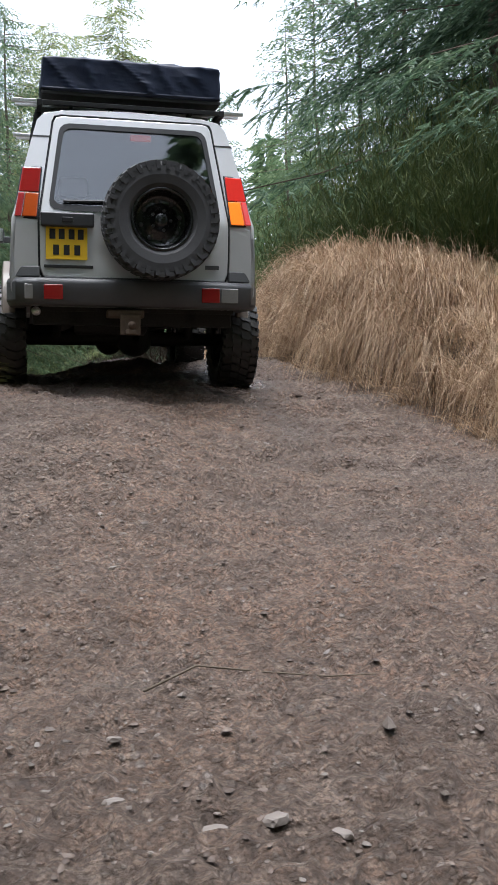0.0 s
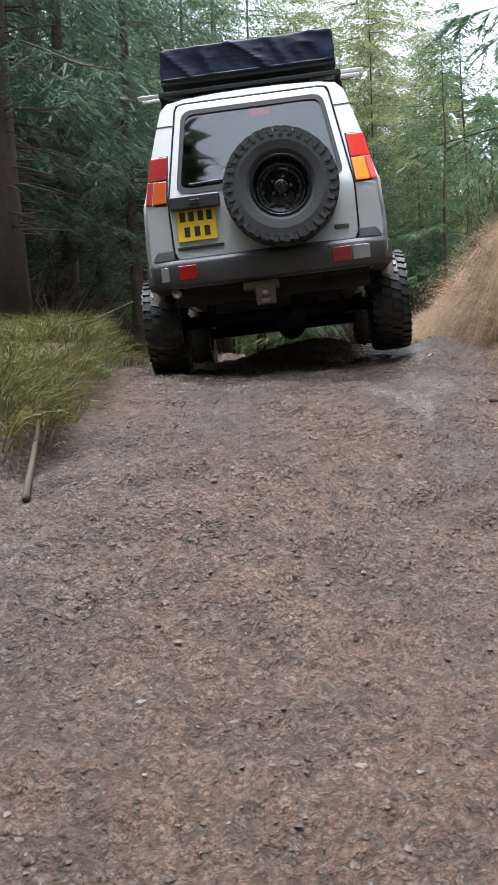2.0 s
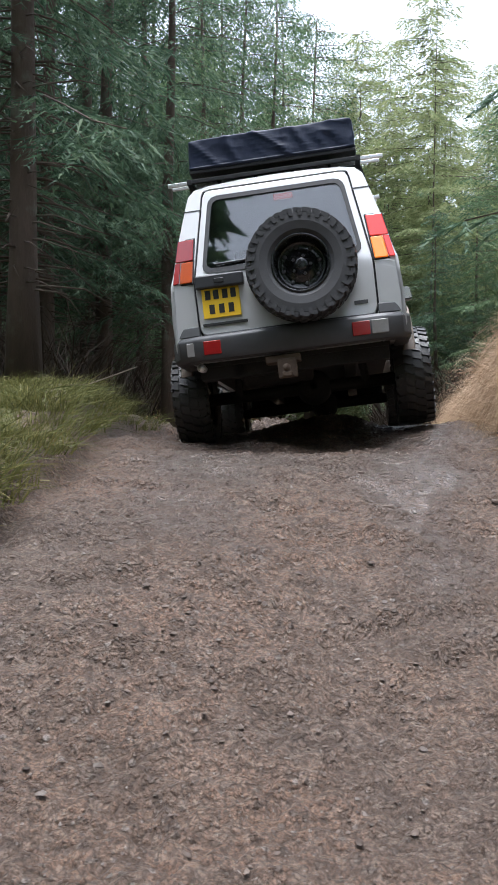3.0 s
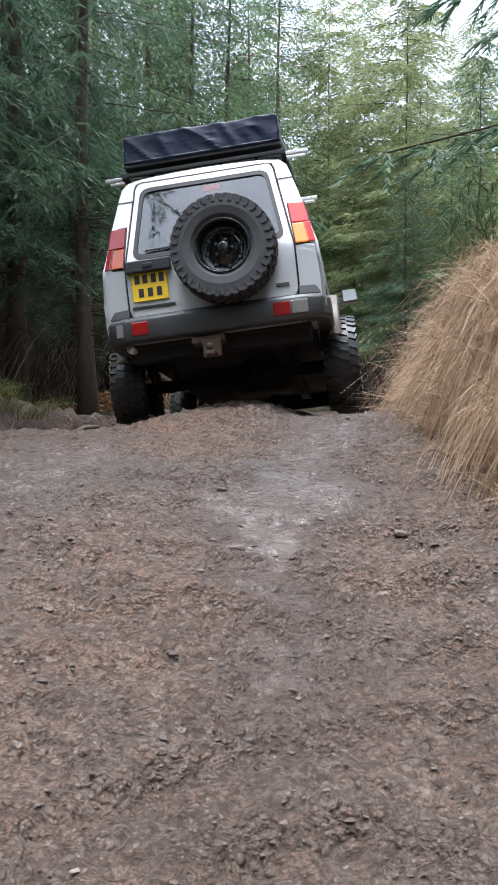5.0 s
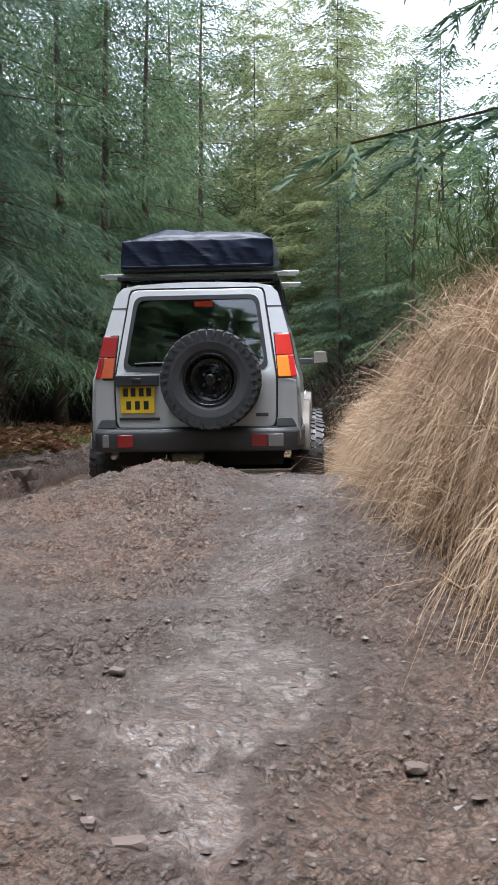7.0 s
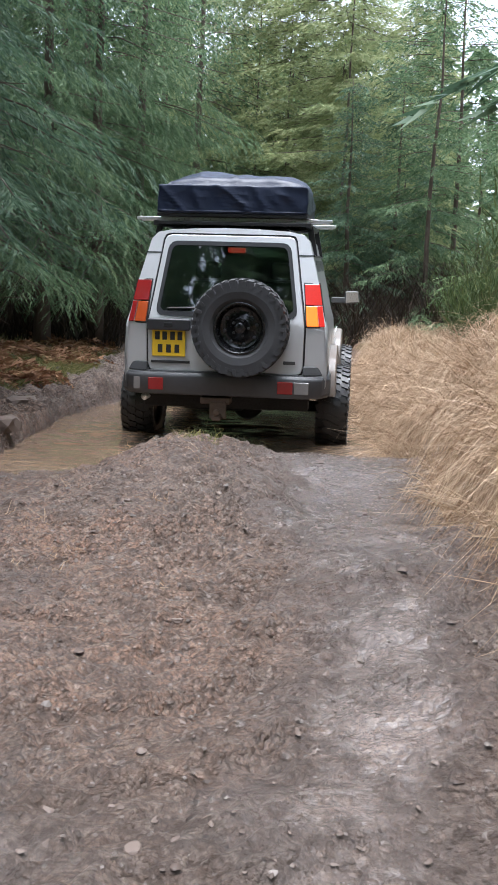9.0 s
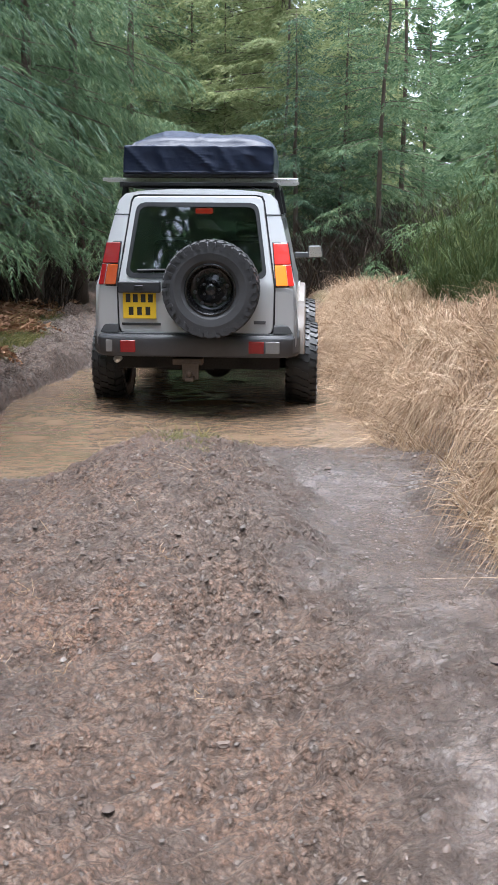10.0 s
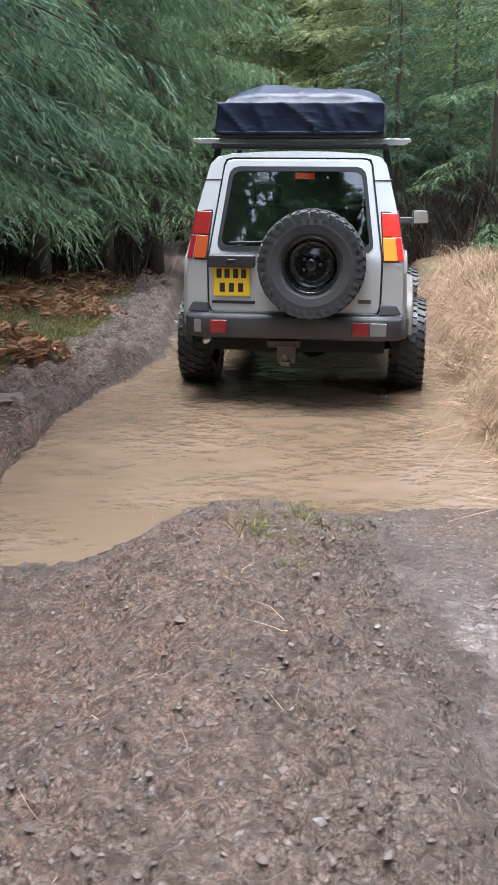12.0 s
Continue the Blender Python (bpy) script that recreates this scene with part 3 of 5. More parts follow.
    tagged(root, label, "tree")
    return root


def plant(proto, spots, group):
    for x, y, turn, size in spots:
        z = float(height(np.array(x), np.array(y)))
        c = copy_thing(proto, pose(x, y, z - 0.05, 0, 0, turn))
        c.scale = (size, size, size)
        tagged(c, group=group)
    for o in (*proto.children_recursive, proto):
        bpy.data.objects.remove(o)


dark = spruce(13, 2.3, 2.7, 11, mat_spruce, 0.45, 1.4, 0.72, 0.16, "tall dark spruce with bare lower trunk and dead twigs", 0.40, 0.12, 0.6)
plant(dark, [(-3.1, 17.8, 20, 1.0), (-2.75, 12.3, 240, 1.05), (-4.4, 14.6, 70, 1.1), (-5.4, 19.5, 250, 0.95), (-6.6, 16.0, 200, 1.0), (-4.0, 20.6, 310, 1.0), (-3.6, 16.2, 33, 0.9), (-4.9, 17.2, 110, 1.0),
             (-7.6, 20.5, 10, 1.1), (-6.2, 24.0, 95, 1.0), (-9.0, 24.5, 120, 1.1), (-5.6, 12.4, 170, 1.0), (-7.5, 13.0, 60, 1.05), (-8.0, 29.0, 222, 1.1), (-4.6, 23.0, 280, 1.0)], "dark spruces beside the track")
edge = spruce(13, 2.3, 2.6, 16, mat_spruce, 0.45, 1.4, 0.80, 0.15, "tall spruce at the puddle with fine drooping sprays", 0.42, 0.095, 0.75, 0.9, True)
plant(edge, [(-1.85, 16.9, 150, 0.82)], "dark spruces beside the track")
green = spruce(12, 2.9, 1.7, 12, mat_spruce_blue, 0.45, 0.8, 0.85, 0.13, "dense green spruce with drooping branches", 0.50, 0.10, 0.8, 1.0, True)
plant(green, [(-3.2, 21.9, 320, 1.05), (-2.3, 24.9, 40, 1.0), (-1.45, 25.6, 250, 0.95), (-3.6, 26.0, 110, 1.1), (-0.75, 27.0, 200, 0.95), (0.2, 33.0, 290, 1.1), (-2.4, 31.0, 15, 1.15), (-5.4, 31.0, 75, 1.2), (-0.8, 37.0, 130, 1.2), (-3.6, 36.0, 60, 1.3), (-7.0, 36.0, 30, 1.4)], "green spruces at the bend")
pale = spruce(13, 3.0, 0.6, 13, mat_spruce_yellow, 0.32, 0.3, 0.84, 0.045, "yellow-green spruce with open airy branches", 0.50, 0.14, 0.45, 1.2)
plant(pale, [(3.6, 31.5, 0, 1.0), (1.7, 34.0, 100, 1.0), (1.3, 40.0, 210, 1.1), (5.0, 38.0, 60, 1.0), (3.2, 42.0, 300, 1.2), (-0.6, 43.0, 20, 1.2), (7.2, 42.0, 250, 1.05), (6.0, 34.5, 200, 0.75), (2.6, 33.0, 170, 0.8), (4.4, 35.0, 20, 0.85)], "pale spruces behind the puddle")
right = spruce(10, 2.7, 0.3, 14, mat_spruce_blue, 0.34, 0.2, 0.72, 0.08, "young green spruce growing behind the grassy bank", 0.42, 0.12, 0.5, 1.1)
plant(right, [(5.0, 27.5, 30, 0.8), (6.6, 32.0, 140, 1.0), (7.0, 25.0, 250, 0.9), (9.0, 29.0, 60, 0.8), (6.2, 20.5, 190, 0.85), (8.6, 22.0, 320, 1.0), (5.6, 17.0, 80, 0.85), (8.4, 17.0, 270, 1.1), (8.6, 37.0, 33, 0.8), (2.9, 36.6, 20, 0.75)], "spruces behind the grassy bank")
shady = spruce(10, 2.8, 1.3, 15, mat_spruce, 0.36, 0.2, 0.85, 0.13, "dark broad spruce standing behind the broom bushes", 0.48, 0.11, 0.5, 1.35, True)
plant(shady, [(3.5, 28.2, 70, 0.55), (4.7, 29.6, 200, 0.6), (5.2, 11.4, 10, 1.15), (7.0, 13.2, 215, 1.2), (5.9, 9.2, 100, 1.1), (7.4, 11.0, 45, 1.4), (6.3, 16.4, 300, 0.8), (8.6, 13.4, 130, 1.4)], "dark broad spruces on the bank side")


def far_woods():
    """Trees that close the place all round, as one mass of needle sprays."""
    rng = np.random.default_rng(77)
    B, T, W = [], [], []
    spots = [(rng.uniform(-30, -9.5), rng.uniform(2, 50)) for _ in range(60)] + [(rng.uniform(11, 34), rng.uniform(-4, 55)) for _ in range(30)]
    spots += [(rng.uniform(-18, 22), rng.uniform(50, 72)) for _ in range(40)] + [(s * rng.uniform(4.0, 22), rng.uniform(-24, -2)) for s in (-1, 1) for _ in range(26)] + [(rng.uniform(-10, 10), rng.uniform(-34, -22)) for _ in range(14)] + [(s * rng.uniform(4.8, 8.0), rng.uniform(-9, 1.5)) for s in (-1, 1) for _ in range(9)]
    spots += [(-2.7, -4.0), (3.3, -6.0), (-3.6, -8.5), (1.4, -12.0)]
    for x, y in spots:
        h = ((rng.uniform(14, 20) if x < 2 else rng.uniform(12, 15)) if y > 49 else rng.uniform(9, 14)) if y > 0 else rng.uniform(12, 17)
        n = 1300 if y < 0 or y > 49 else 700
        u = rng.uniform(0, 1, n) ** 1.3
        a = rng.uniform(0, 2 * math.pi, n)
        r = 2.6 * (1 - u) ** 0.8 * rng.uniform(0.25, 1.0, n)
        base = np.stack([x + np.cos(a) * r, y + np.sin(a) * r, 1 + u * h - 0.25 * r], -1)
        d = np.stack([np.cos(a), np.sin(a), -0.45 + 0 * a], -1) + rng.normal(0, 0.3, (n, 3))
        B.append(base); T.append(base + d * rng.uniform(0.4, 0.9, n)[:, None]); W.append(rng.uniform(0.15, 0.32, n) * (1.0 if y > 0 else 1.4))
    v, f = kites(np.concatenate(B), np.concatenate(T), np.concatenate(W), rng)
    ob = mesh_object("far_woods", v, f, mat_spruce_blue, False)
    tagged(ob, "dense dark conifer woods in the distance", "woods", kind="stuff")
    st = joined([tube([(x, y, 0.5), (x + 0.1, y, 5), (x, y + 0.1, 9)], [0.16, 0.10, 0.03], 6) for x, y in spots if y < 49])
    tagged(mesh_object("far_trunks", *st, mat_bark), "dark trunks of the distant conifer woods", "woods", kind="stuff")


far_woods()


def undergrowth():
    """Dead twigs and brush, near black and added to fill the gloom under the trees."""
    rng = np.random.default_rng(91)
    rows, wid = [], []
    # the strip at right is added only to stand in for dark shade
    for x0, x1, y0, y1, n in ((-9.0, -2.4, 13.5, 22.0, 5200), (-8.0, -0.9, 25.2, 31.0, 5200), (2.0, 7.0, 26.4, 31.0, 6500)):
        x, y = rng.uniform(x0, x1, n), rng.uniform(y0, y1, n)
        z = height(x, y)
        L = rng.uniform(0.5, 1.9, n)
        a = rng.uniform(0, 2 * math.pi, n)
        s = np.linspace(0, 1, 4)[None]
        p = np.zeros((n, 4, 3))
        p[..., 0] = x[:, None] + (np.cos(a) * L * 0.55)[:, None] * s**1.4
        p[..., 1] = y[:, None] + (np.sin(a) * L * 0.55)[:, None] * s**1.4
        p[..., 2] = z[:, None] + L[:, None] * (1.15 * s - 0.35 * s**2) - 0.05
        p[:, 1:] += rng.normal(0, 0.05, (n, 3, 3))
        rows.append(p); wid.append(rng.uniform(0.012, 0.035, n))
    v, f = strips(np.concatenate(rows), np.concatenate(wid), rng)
    tagged(mesh_object("undergrowth", v, f, mat_brush, False), "dead brown brushwood, coloured near black for the shade under the spruces", "undergrowth", kind="stuff")


undergrowth()


def blades(spots, rng, length, lean, width, per, spread, droop, k=4):
    """Tussocks of arching blades: spots are (x, y, z, toward_x, toward_y)."""
    rows, wid = [], []
    for x, y, z, tx, ty in spots:
        n = int(per * rng.uniform(0.6, 1.4))
        a = rng.uniform(0, 2 * math.pi, n)
        r = spread * np.sqrt(rng.uniform(0, 1, n))
        base = np.stack([x + np.cos(a) * r, y + np.sin(a) * r, np.full(n, z - 0.03)], -1)
        L = length * rng.uniform(0.45, 1.15, n)
        hd = np.stack([np.cos(a) * 0.5 + tx, np.sin(a) * 0.5 + ty], -1) + rng.normal(0, 0.35, (n, 2))
        up = rng.uniform(0.75, 1.1, n)
        dr = droop * rng.uniform(0.5, 1.5, n)
        s = np.linspace(0, 1, k)[None]
        pts = np.zeros((n, k, 3))
        pts[..., :2] = base[:, None, :2] + hd[:, None] * (lean * L[:, None] * (0.35 * s + 0.75 * s**2))[..., None]
        pts[..., 2] = base[:, 2:] + L[:, None] * (up[:, None] * s - dr[:, None] * s**2)
        pts[:, 1:] += rng.normal(0, 0.026, (n, k - 1, 3)) * s[0, 1:, None]
        rows.append(pts); wid.append(width * rng.uniform(0.6, 1.4, n))
    return strips(np.concatenate(rows), np.concatenate(wid), rng)


def bank_grass():
    rng = np.random.default_rng(5)
    spots = []
    for _ in range(900):
        y = rng.uniform(5.2, 24.0) if rng.uniform() < 0.7 else rng.uniform(6.5, 12.5)
        d = abs(rng.normal(0, 0.55)) + 0.06
        x = foot_right(y) + d
        z = float(height(np.array(x), np.array(y)))
        w = math.exp(-d / 0.5)
        spots.append((x, y, z, -0.8 * w + rng.normal(0, 0.2), rng.normal(-0.12, 0.3)))
    v, f = blades(spots, rng, 0.95, 0.33, 0.0062, 105, 0.11, 1.45, 5)
    tagged(mesh_object("dry_grass", v, f, mat_straw, False), "long dry straw-coloured tussock grass hanging over the bank", "grass", kind="stuff")
    # shorter flat thatch over the foot
    spots = [(foot_right(y) + rng.uniform(-0.06, 0.35), y, 0, -0.8, rng.normal(0, 0.3)) for y in rng.uniform(5, 21, 260)]
    spots = [(x, y, float(height(np.array(x), np.array(y))), a, b) for x, y, _, a, b in spots]
    v, f = blades(spots, rng, 0.42, 0.55, 0.008, 40, 0.15, 0.85)
    tagged(mesh_object("thatch_grass", v, f, mat_straw, False), "flattened dead grass along the foot of the bank", "grass", kind="stuff")
    # green and straw grass on the forest side
    spots = []
    for _ in range(620):
        y = rng.uniform(6.6, 12) if rng.uniform() < 0.55 else rng.uniform(12, 25)
        x = foot_left(y) - 0.14 - abs(rng.normal(0, 1.0)) - (0.75 if y > 14 else 0)
        spots.append((x, y, float(height(np.array(x), np.array(y))), rng.normal(0.2, 0.4), rng.normal(0, 0.4)))
    v, f = blades(spots, rng, 0.30, 0.7, 0.008, 60, 0.2, 0.6, 4)
    tagged(mesh_object("green_grass", v, f, mat_grass, False), "short mossy green grass on the earth bank", "grass", kind="stuff")
    # tuft on the crown before the puddle
    spots = [(0.62 + rng.normal(0, 0.16), 14.2 + rng.normal(0, 0.45), 0, 0, 0) for _ in range(26)]
    spots = [(x, y, float(rough_height(np.array(x), np.array(y))), 0, 0) for x, y, *_ in spots]
    v, f = blades(spots, rng, 0.13, 0.8, 0.006, 22, 0.06, 0.5, 4)
    strands = [(rng.normal(0.15, 0.45), rng.uniform(10.6, 14.6)) for _ in range(60)]
    strands = [(x, y, float(rough_height(np.array(x), np.array(y))) + 0.02, rng.normal(0, 0.5), rng.normal(0, 0.5)) for x, y in strands]
    vs, fs = blades(strands, rng, 0.085, 1.2, 0.0028, 7, 0.05, 0.75, 4)
    tagged(mesh_object("straw_strands", vs, fs, mat_straw, False), "dead straw strands strewn over the muddy crown", "grass", kind="stuff")
    tagged(mesh_object("crown_grass", v, f, mat_grass, False), "sparse grass tufts on the muddy crown", "grass", kind="stuff")


bank_grass()


def broom(seed):
    """A broom bush of upright green wands."""
    rng = np.random.default_rng(seed)
    n = 900
    a, r = rng.uniform(0, 2 * math.pi, n), 0.75 * np.sqrt(rng.uniform(0, 1, n))
    s = np.linspace(0, 1, 5)[None]
    L = rng.uniform(0.7, 1.7, n) * (1.15 - 0.5 * r)
    pts = np.zeros((n, 5, 3))
    pts[..., 0] = (np.cos(a) * r)[:, None] * (0.4 + 0.9 * s) + rng.normal(0, 0.05, (n, 5)) * s
    pts[..., 1] = (np.sin(a) * r)[:, None] * (0.4 + 0.9 * s) + rng.normal(0, 0.05, (n, 5)) * s
    pts[..., 2] = L[:, None] * s - 0.1
    v1, f1 = strips(pts, np.full(n, 0.007), rng)
    i, k = rng.integers(0, n, 5200), rng.integers(1, 5, 5200)
    b = pts[i, k]
    v2, f2 = kites(b, b + rng.normal(0, 0.07, b.shape) + np.array([0, 0, 0.12]), np.full(len(b), 0.012), rng)
    root = new("broom_bush")
    mesh_object("stem_growth", v1, f1, mat_broom, False, root)
    mesh_object("foliage", v2, f2, mat_broom, False, root)
    tagged(root, "green broom bush growing on the grassy bank", "bush")
    return root


plant(broom(3), [(3.3, 10.4, 0, 1.0), (3.9, 11.6, 80, 1.1), (3.1, 12.8, 190, 0.95), (3.7, 9.0, 140, 1.0), (4.4, 10.4, 260, 1.2), (3.6, 14.6, 300, 0.9), (4.0, 17.4, 40, 0.9), (4.3, 20.0, 10, 0.85), (4.6, 8.0, 220, 1.2), (4.3, 13.4, 50, 1.2)], "broom bushes on the bank")


def bracken(seed):
    rng = np.random.default_rng(seed)
    B, T, W = [], [], []
    for _ in range(9):
        a, L = rng.uniform(0, 2 * math.pi), rng.uniform(0.35, 0.7)
        s = np.linspace(0.2, 1, 26)
        out, side = np.array([math.cos(a), math.sin(a), 0]), np.array([-math.sin(a), math.cos(a), 0])
        ax = out[None] * (L * s)[:, None] + np.array([0, 0, 1.0])[None] * (L * (1.1 * s - 1.2 * s**2) + 0.02)[:, None]
        for sg in (-1, 1):
            d = sg * side[None] + out[None] * 0.4 + rng.normal(0, 0.25, ax.shape)
            B.append(ax); T.append(ax + d * (0.16 * (1.1 - s))[:, None]); W.append(np.full(26, 0.03))
    v, f = kites(np.concatenate(B), np.concatenate(T), np.concatenate(W), rng)
    root = new("bracken_fern")
    mesh_object("foliage", v, f, mat_fern, False, root)
    tagged(root, "collapsed rust-brown dead bracken fern at the wood's edge", "fern")
    return root


rb = random.Random(8)
plant(bracken(4), [(float(foot_left(np.array(y))) - rb.uniform(0.9, 2.4), y, rb.uniform(0, 360), rb.uniform(0.8, 1.3)) for y in [17.2 + 0.25 * k for k in range(40)]], "bracken along the wood")


def loose_stones():
    """Slate chips and clods over the track, as two masses, and the stones that stand out as things."""
    rng = np.random.default_rng(21)

    def chips(n, lo, hi, size, flat, seed):
        r = np.random.default_rng(seed)
        y = r.uniform(lo, hi, n)
        x = r.uniform(-1, 1, n) ** 1 * 1.9 + 0.35
        ok = track_mask(x, y) > 0.7
        x, y = x[ok], y[ok]
        z = rough_height(x, y)
        s = size * np.exp(r.normal(0, 0.42, len(x)))
        base = np.array([(1, 0, 0), (0.45, 0.8, 0), (-0.6, 0.7, 0), (-1, -0.1, 0), (-0.4, -0.8, 0), (0.6, -0.65, 0), (0.5, 0.1, 1), (-0.45, 0.15, 0.85)])
        fs = [(0, 1, 6), (1, 2, 7, 6), (2, 3, 7), (3, 4, 7), (4, 5, 6, 7), (5, 0, 6)]
        v = np.repeat(base[None], len(x), 0) * r.uniform(0.65, 1.35, (len(x), 8, 3))
        a = r.uniform(0, 2 * math.pi, len(x))
        c, q = np.cos(a)[:, None], np.sin(a)[:, None]
        el = r.uniform(0.5, 1.0, len(x))[:, None]
        X, Y = v[..., 0] * c - v[..., 1] * el * q, v[..., 0] * q + v[..., 1] * el * c
        V = np.stack([x[:, None] + X * s[:, None], y[:, None] + Y * s[:, None], z[:, None] - 0.4 * s[:, None] * flat + v[..., 2] * s[:, None] * flat], -1)
        return V.reshape(-1, 3), [tuple(k * 8 + i for i in p) for k in range(len(x)) for p in fs]

    tagged(mesh_object("slate_chips", *chips(8000, 0.8, 15.0, 0.007, 0.5, 1), mat_stone, False), "small grey slate chips pressed into the mud", "gravel", kind="stuff")
    tagged(mesh_object("mud_clods", *chips(17000, 1.0, 15.5, 0.0075, 0.5, 2), mat_clod, True), "small brown mud clods on the track", "mud", kind="stuff")


loose_stones()


def stone(x, y, size, seed, label, flat=0.45, mat=None):
    bm = bmesh.new()
    bmesh.ops.create_icosphere(bm, subdivisions=2, radius=1)
    r = random.Random(seed)
    sx, sy = size * r.uniform(0.9, 1.2), size * r.uniform(0.55, 0.8)
    for v in bm.verts:
        k = 1 + 0.25 * noise.noise(v.co * 1.3 + Vector((seed, 0, 0)))
        v.co = Vector((max(-0.8, min(0.8, v.co.x)) * sx * k, max(-0.75, min(0.8, v.co.y)) * sy * k, max(-0.6, min(0.55, v.co.z)) * size * flat * k))
    me = bpy.data.meshes.new("stone")
    bm.to_mesh(me); bm.free()
    me.materials.append(mat or mat_stone)
    ob = new("stone", me)
    ob.matrix_basis = pose(x, y, float(rough_height(np.array(x), np.array(y))) + size * 0.08, r.uniform(-8, 8), r.uniform(-8, 8), r.uniform(0, 360))
    tagged(ob, label, "stone", "loose stones on the track")


STONES = [(0.04, 4.29, 0.045), (-0.19, 2.63, 0.05), (-0.66, 4.68, 0.03), (-0.76, 4.83, 0.028), (-0.31, 5.78, 0.025), (-0.75, 2.45, 0.05), (-0.95, 2.6, 0.04), (-0.62, 2.4, 0.045), (-0.9, 2.95, 0.03), (-0.5, 2.3, 0.035),
          (0.5, 10.45, 0.03), (0.32, 10.3, 0.03), (0.25, 11.43, 0.03), (0.49, 11.97, 0.03), (0.71, 7.83, 0.06), (0.6, 8.66, 0.04), (0.45, 9.03, 0.035), (1.42, 8.23, 0.05), (1.3, 8.0, 0.04), (0.62, 7.9, 0.035), (1.05, 7.44, 0.035)]
for k, (x, y, s) in enumerate(STONES):
    stone(x, y, s * 0.8, k + 1, "muddy brown stone half sunk in the track" if k >= 10 else "pale grey slate stone half sunk in mud" if k % 2 else "flat light grey stone lying on the track", 0.45, mat_stone if k < 10 else mat_clod)
for k, (x, y, s) in enumerate([(-1.15, 15.6, 0.2), (-1.3, 16.3, 0.24), (-1.05, 15.1, 0.16), (-1.25, 17.2, 0.2), (-1.5, 15.8, 0.2)]):
    stone(x, y, s, 60 + k, "dark torn clod of wet mud on the puddle's edge", 0.6, mat_clod)


def fallen_stick(points, r, label):
    z = [(x, y, float(rough_height(np.array(x), np.array(y))) + dz) for x, y, dz in points]
    v, f = tube(z, [r * (1 - 0.6 * k / len(z)) for k in range(len(z))], 6)
    tagged(mesh_object("stick", v, f, mat_twig), label, "stick")


fallen_stick([(-0.75, 3.35, 0.01), (-0.55, 3.5, 0.02), (-0.3, 3.5, 0.012), (-0.12, 3.42, 0.015), (0.0, 3.3, 0.01)], 0.0045, "thin brown fallen twig on the mud")
fallen_stick([(-1.35, 6.2, 0.02), (-1.4, 6.6, 0.06), (-1.42, 7.0, 0.12)], 0.022, "pale peeled stick leaning on the earth bank")
fallen_stick([(-0.75, 11.1, 0.02), (-0.66, 11.3, 0.025), (-0.58, 11.45, 0.02)], 0.022, "short grey piece of wood on the mud")
fallen_stick([(-1.9, 9.6, 0.05), (-1.6, 10.2, 0.35), (-1.3, 10.9, 0.62)], 0.008, "thin bare sapling leaning over the bank")


# ---- the off-road car: x to its right, y ahead, z up from the ground under the rear axle ----
def part(name, bm, material, parent, label="", bevel=0.0, shade=False):
    me = bpy.data.meshes.new(name)
    bmesh.ops.recalc_face_normals(bm, faces=bm.faces)
    bm.to_mesh(me)
    bm.free()
    me.materials.append(material)
    me.polygons.foreach_set("use_smooth", [shade or bevel > 0] * len(me.polygons))
    ob = new(name, me)
    ob.parent = parent
    if bevel:
        b = ob.modifiers.new("bevel", "BEVEL")
        b.width, b.segments, b.limit_method, b.angle_limit, b.harden_normals = bevel, 3, "ANGLE", radians(35), True
    if label:
        tagged(ob, label)
    return ob


def hexa(bm, pts):
    """A block from eight corners: four below or behind, then four above or in front."""
    v = [bm.verts.new(p) for p in pts]
    for q in ((0, 1, 2, 3), (4, 5, 6, 7), (0, 1, 5, 4), (1, 2, 6, 5), (2, 3, 7, 6), (3, 0, 4, 7)):
        bm.faces.new([v[i] for i in q])


def box(bm, x0, x1, y0, y1, z0, z1):
    hexa(bm, [(x0, y0, z0), (x1, y0, z0), (x1, y1, z0), (x0, y1, z0), (x0, y0, z1), (x1, y0, z1), (x1, y1, z1), (x0, y1, z1)])


def pipe(bm, a, b, r, sides=12):
    v, f = tube([a, tuple((Vector(a) + Vector(b)) / 2), b], [r, r, r], sides)
    vs = [bm.verts.new(p) for p in v]
    for q in f:
        bm.faces.new([vs[i] for i in q])


def revolve(bm, profile, cx, cy, cz, axis="x", n=64, close=False):
    """Turn a profile of (offset along the axis, radius) round the axis."""
    rings = []
    for o, r in profile:
        ring = []
        for k in range(n):
            a = 2 * math.pi * k / n
            c, s = r * math.cos(a), r * math.sin(a)
            ring.append(bm.verts.new((cx + o, cy + c, cz + s) if axis == "x" else (cx + c, cy + o, cz + s)))
        rings.append(ring)
    for a, b in zip(rings, rings[1:] + ([rings[0]] if close else [])):
        for k in range(n):
            bm.faces.new((a[k], a[(k + 1) % n], b[(k + 1) % n], b[k]))
    return rings


R_TYRE, W_TYRE = 0.42, 0.30


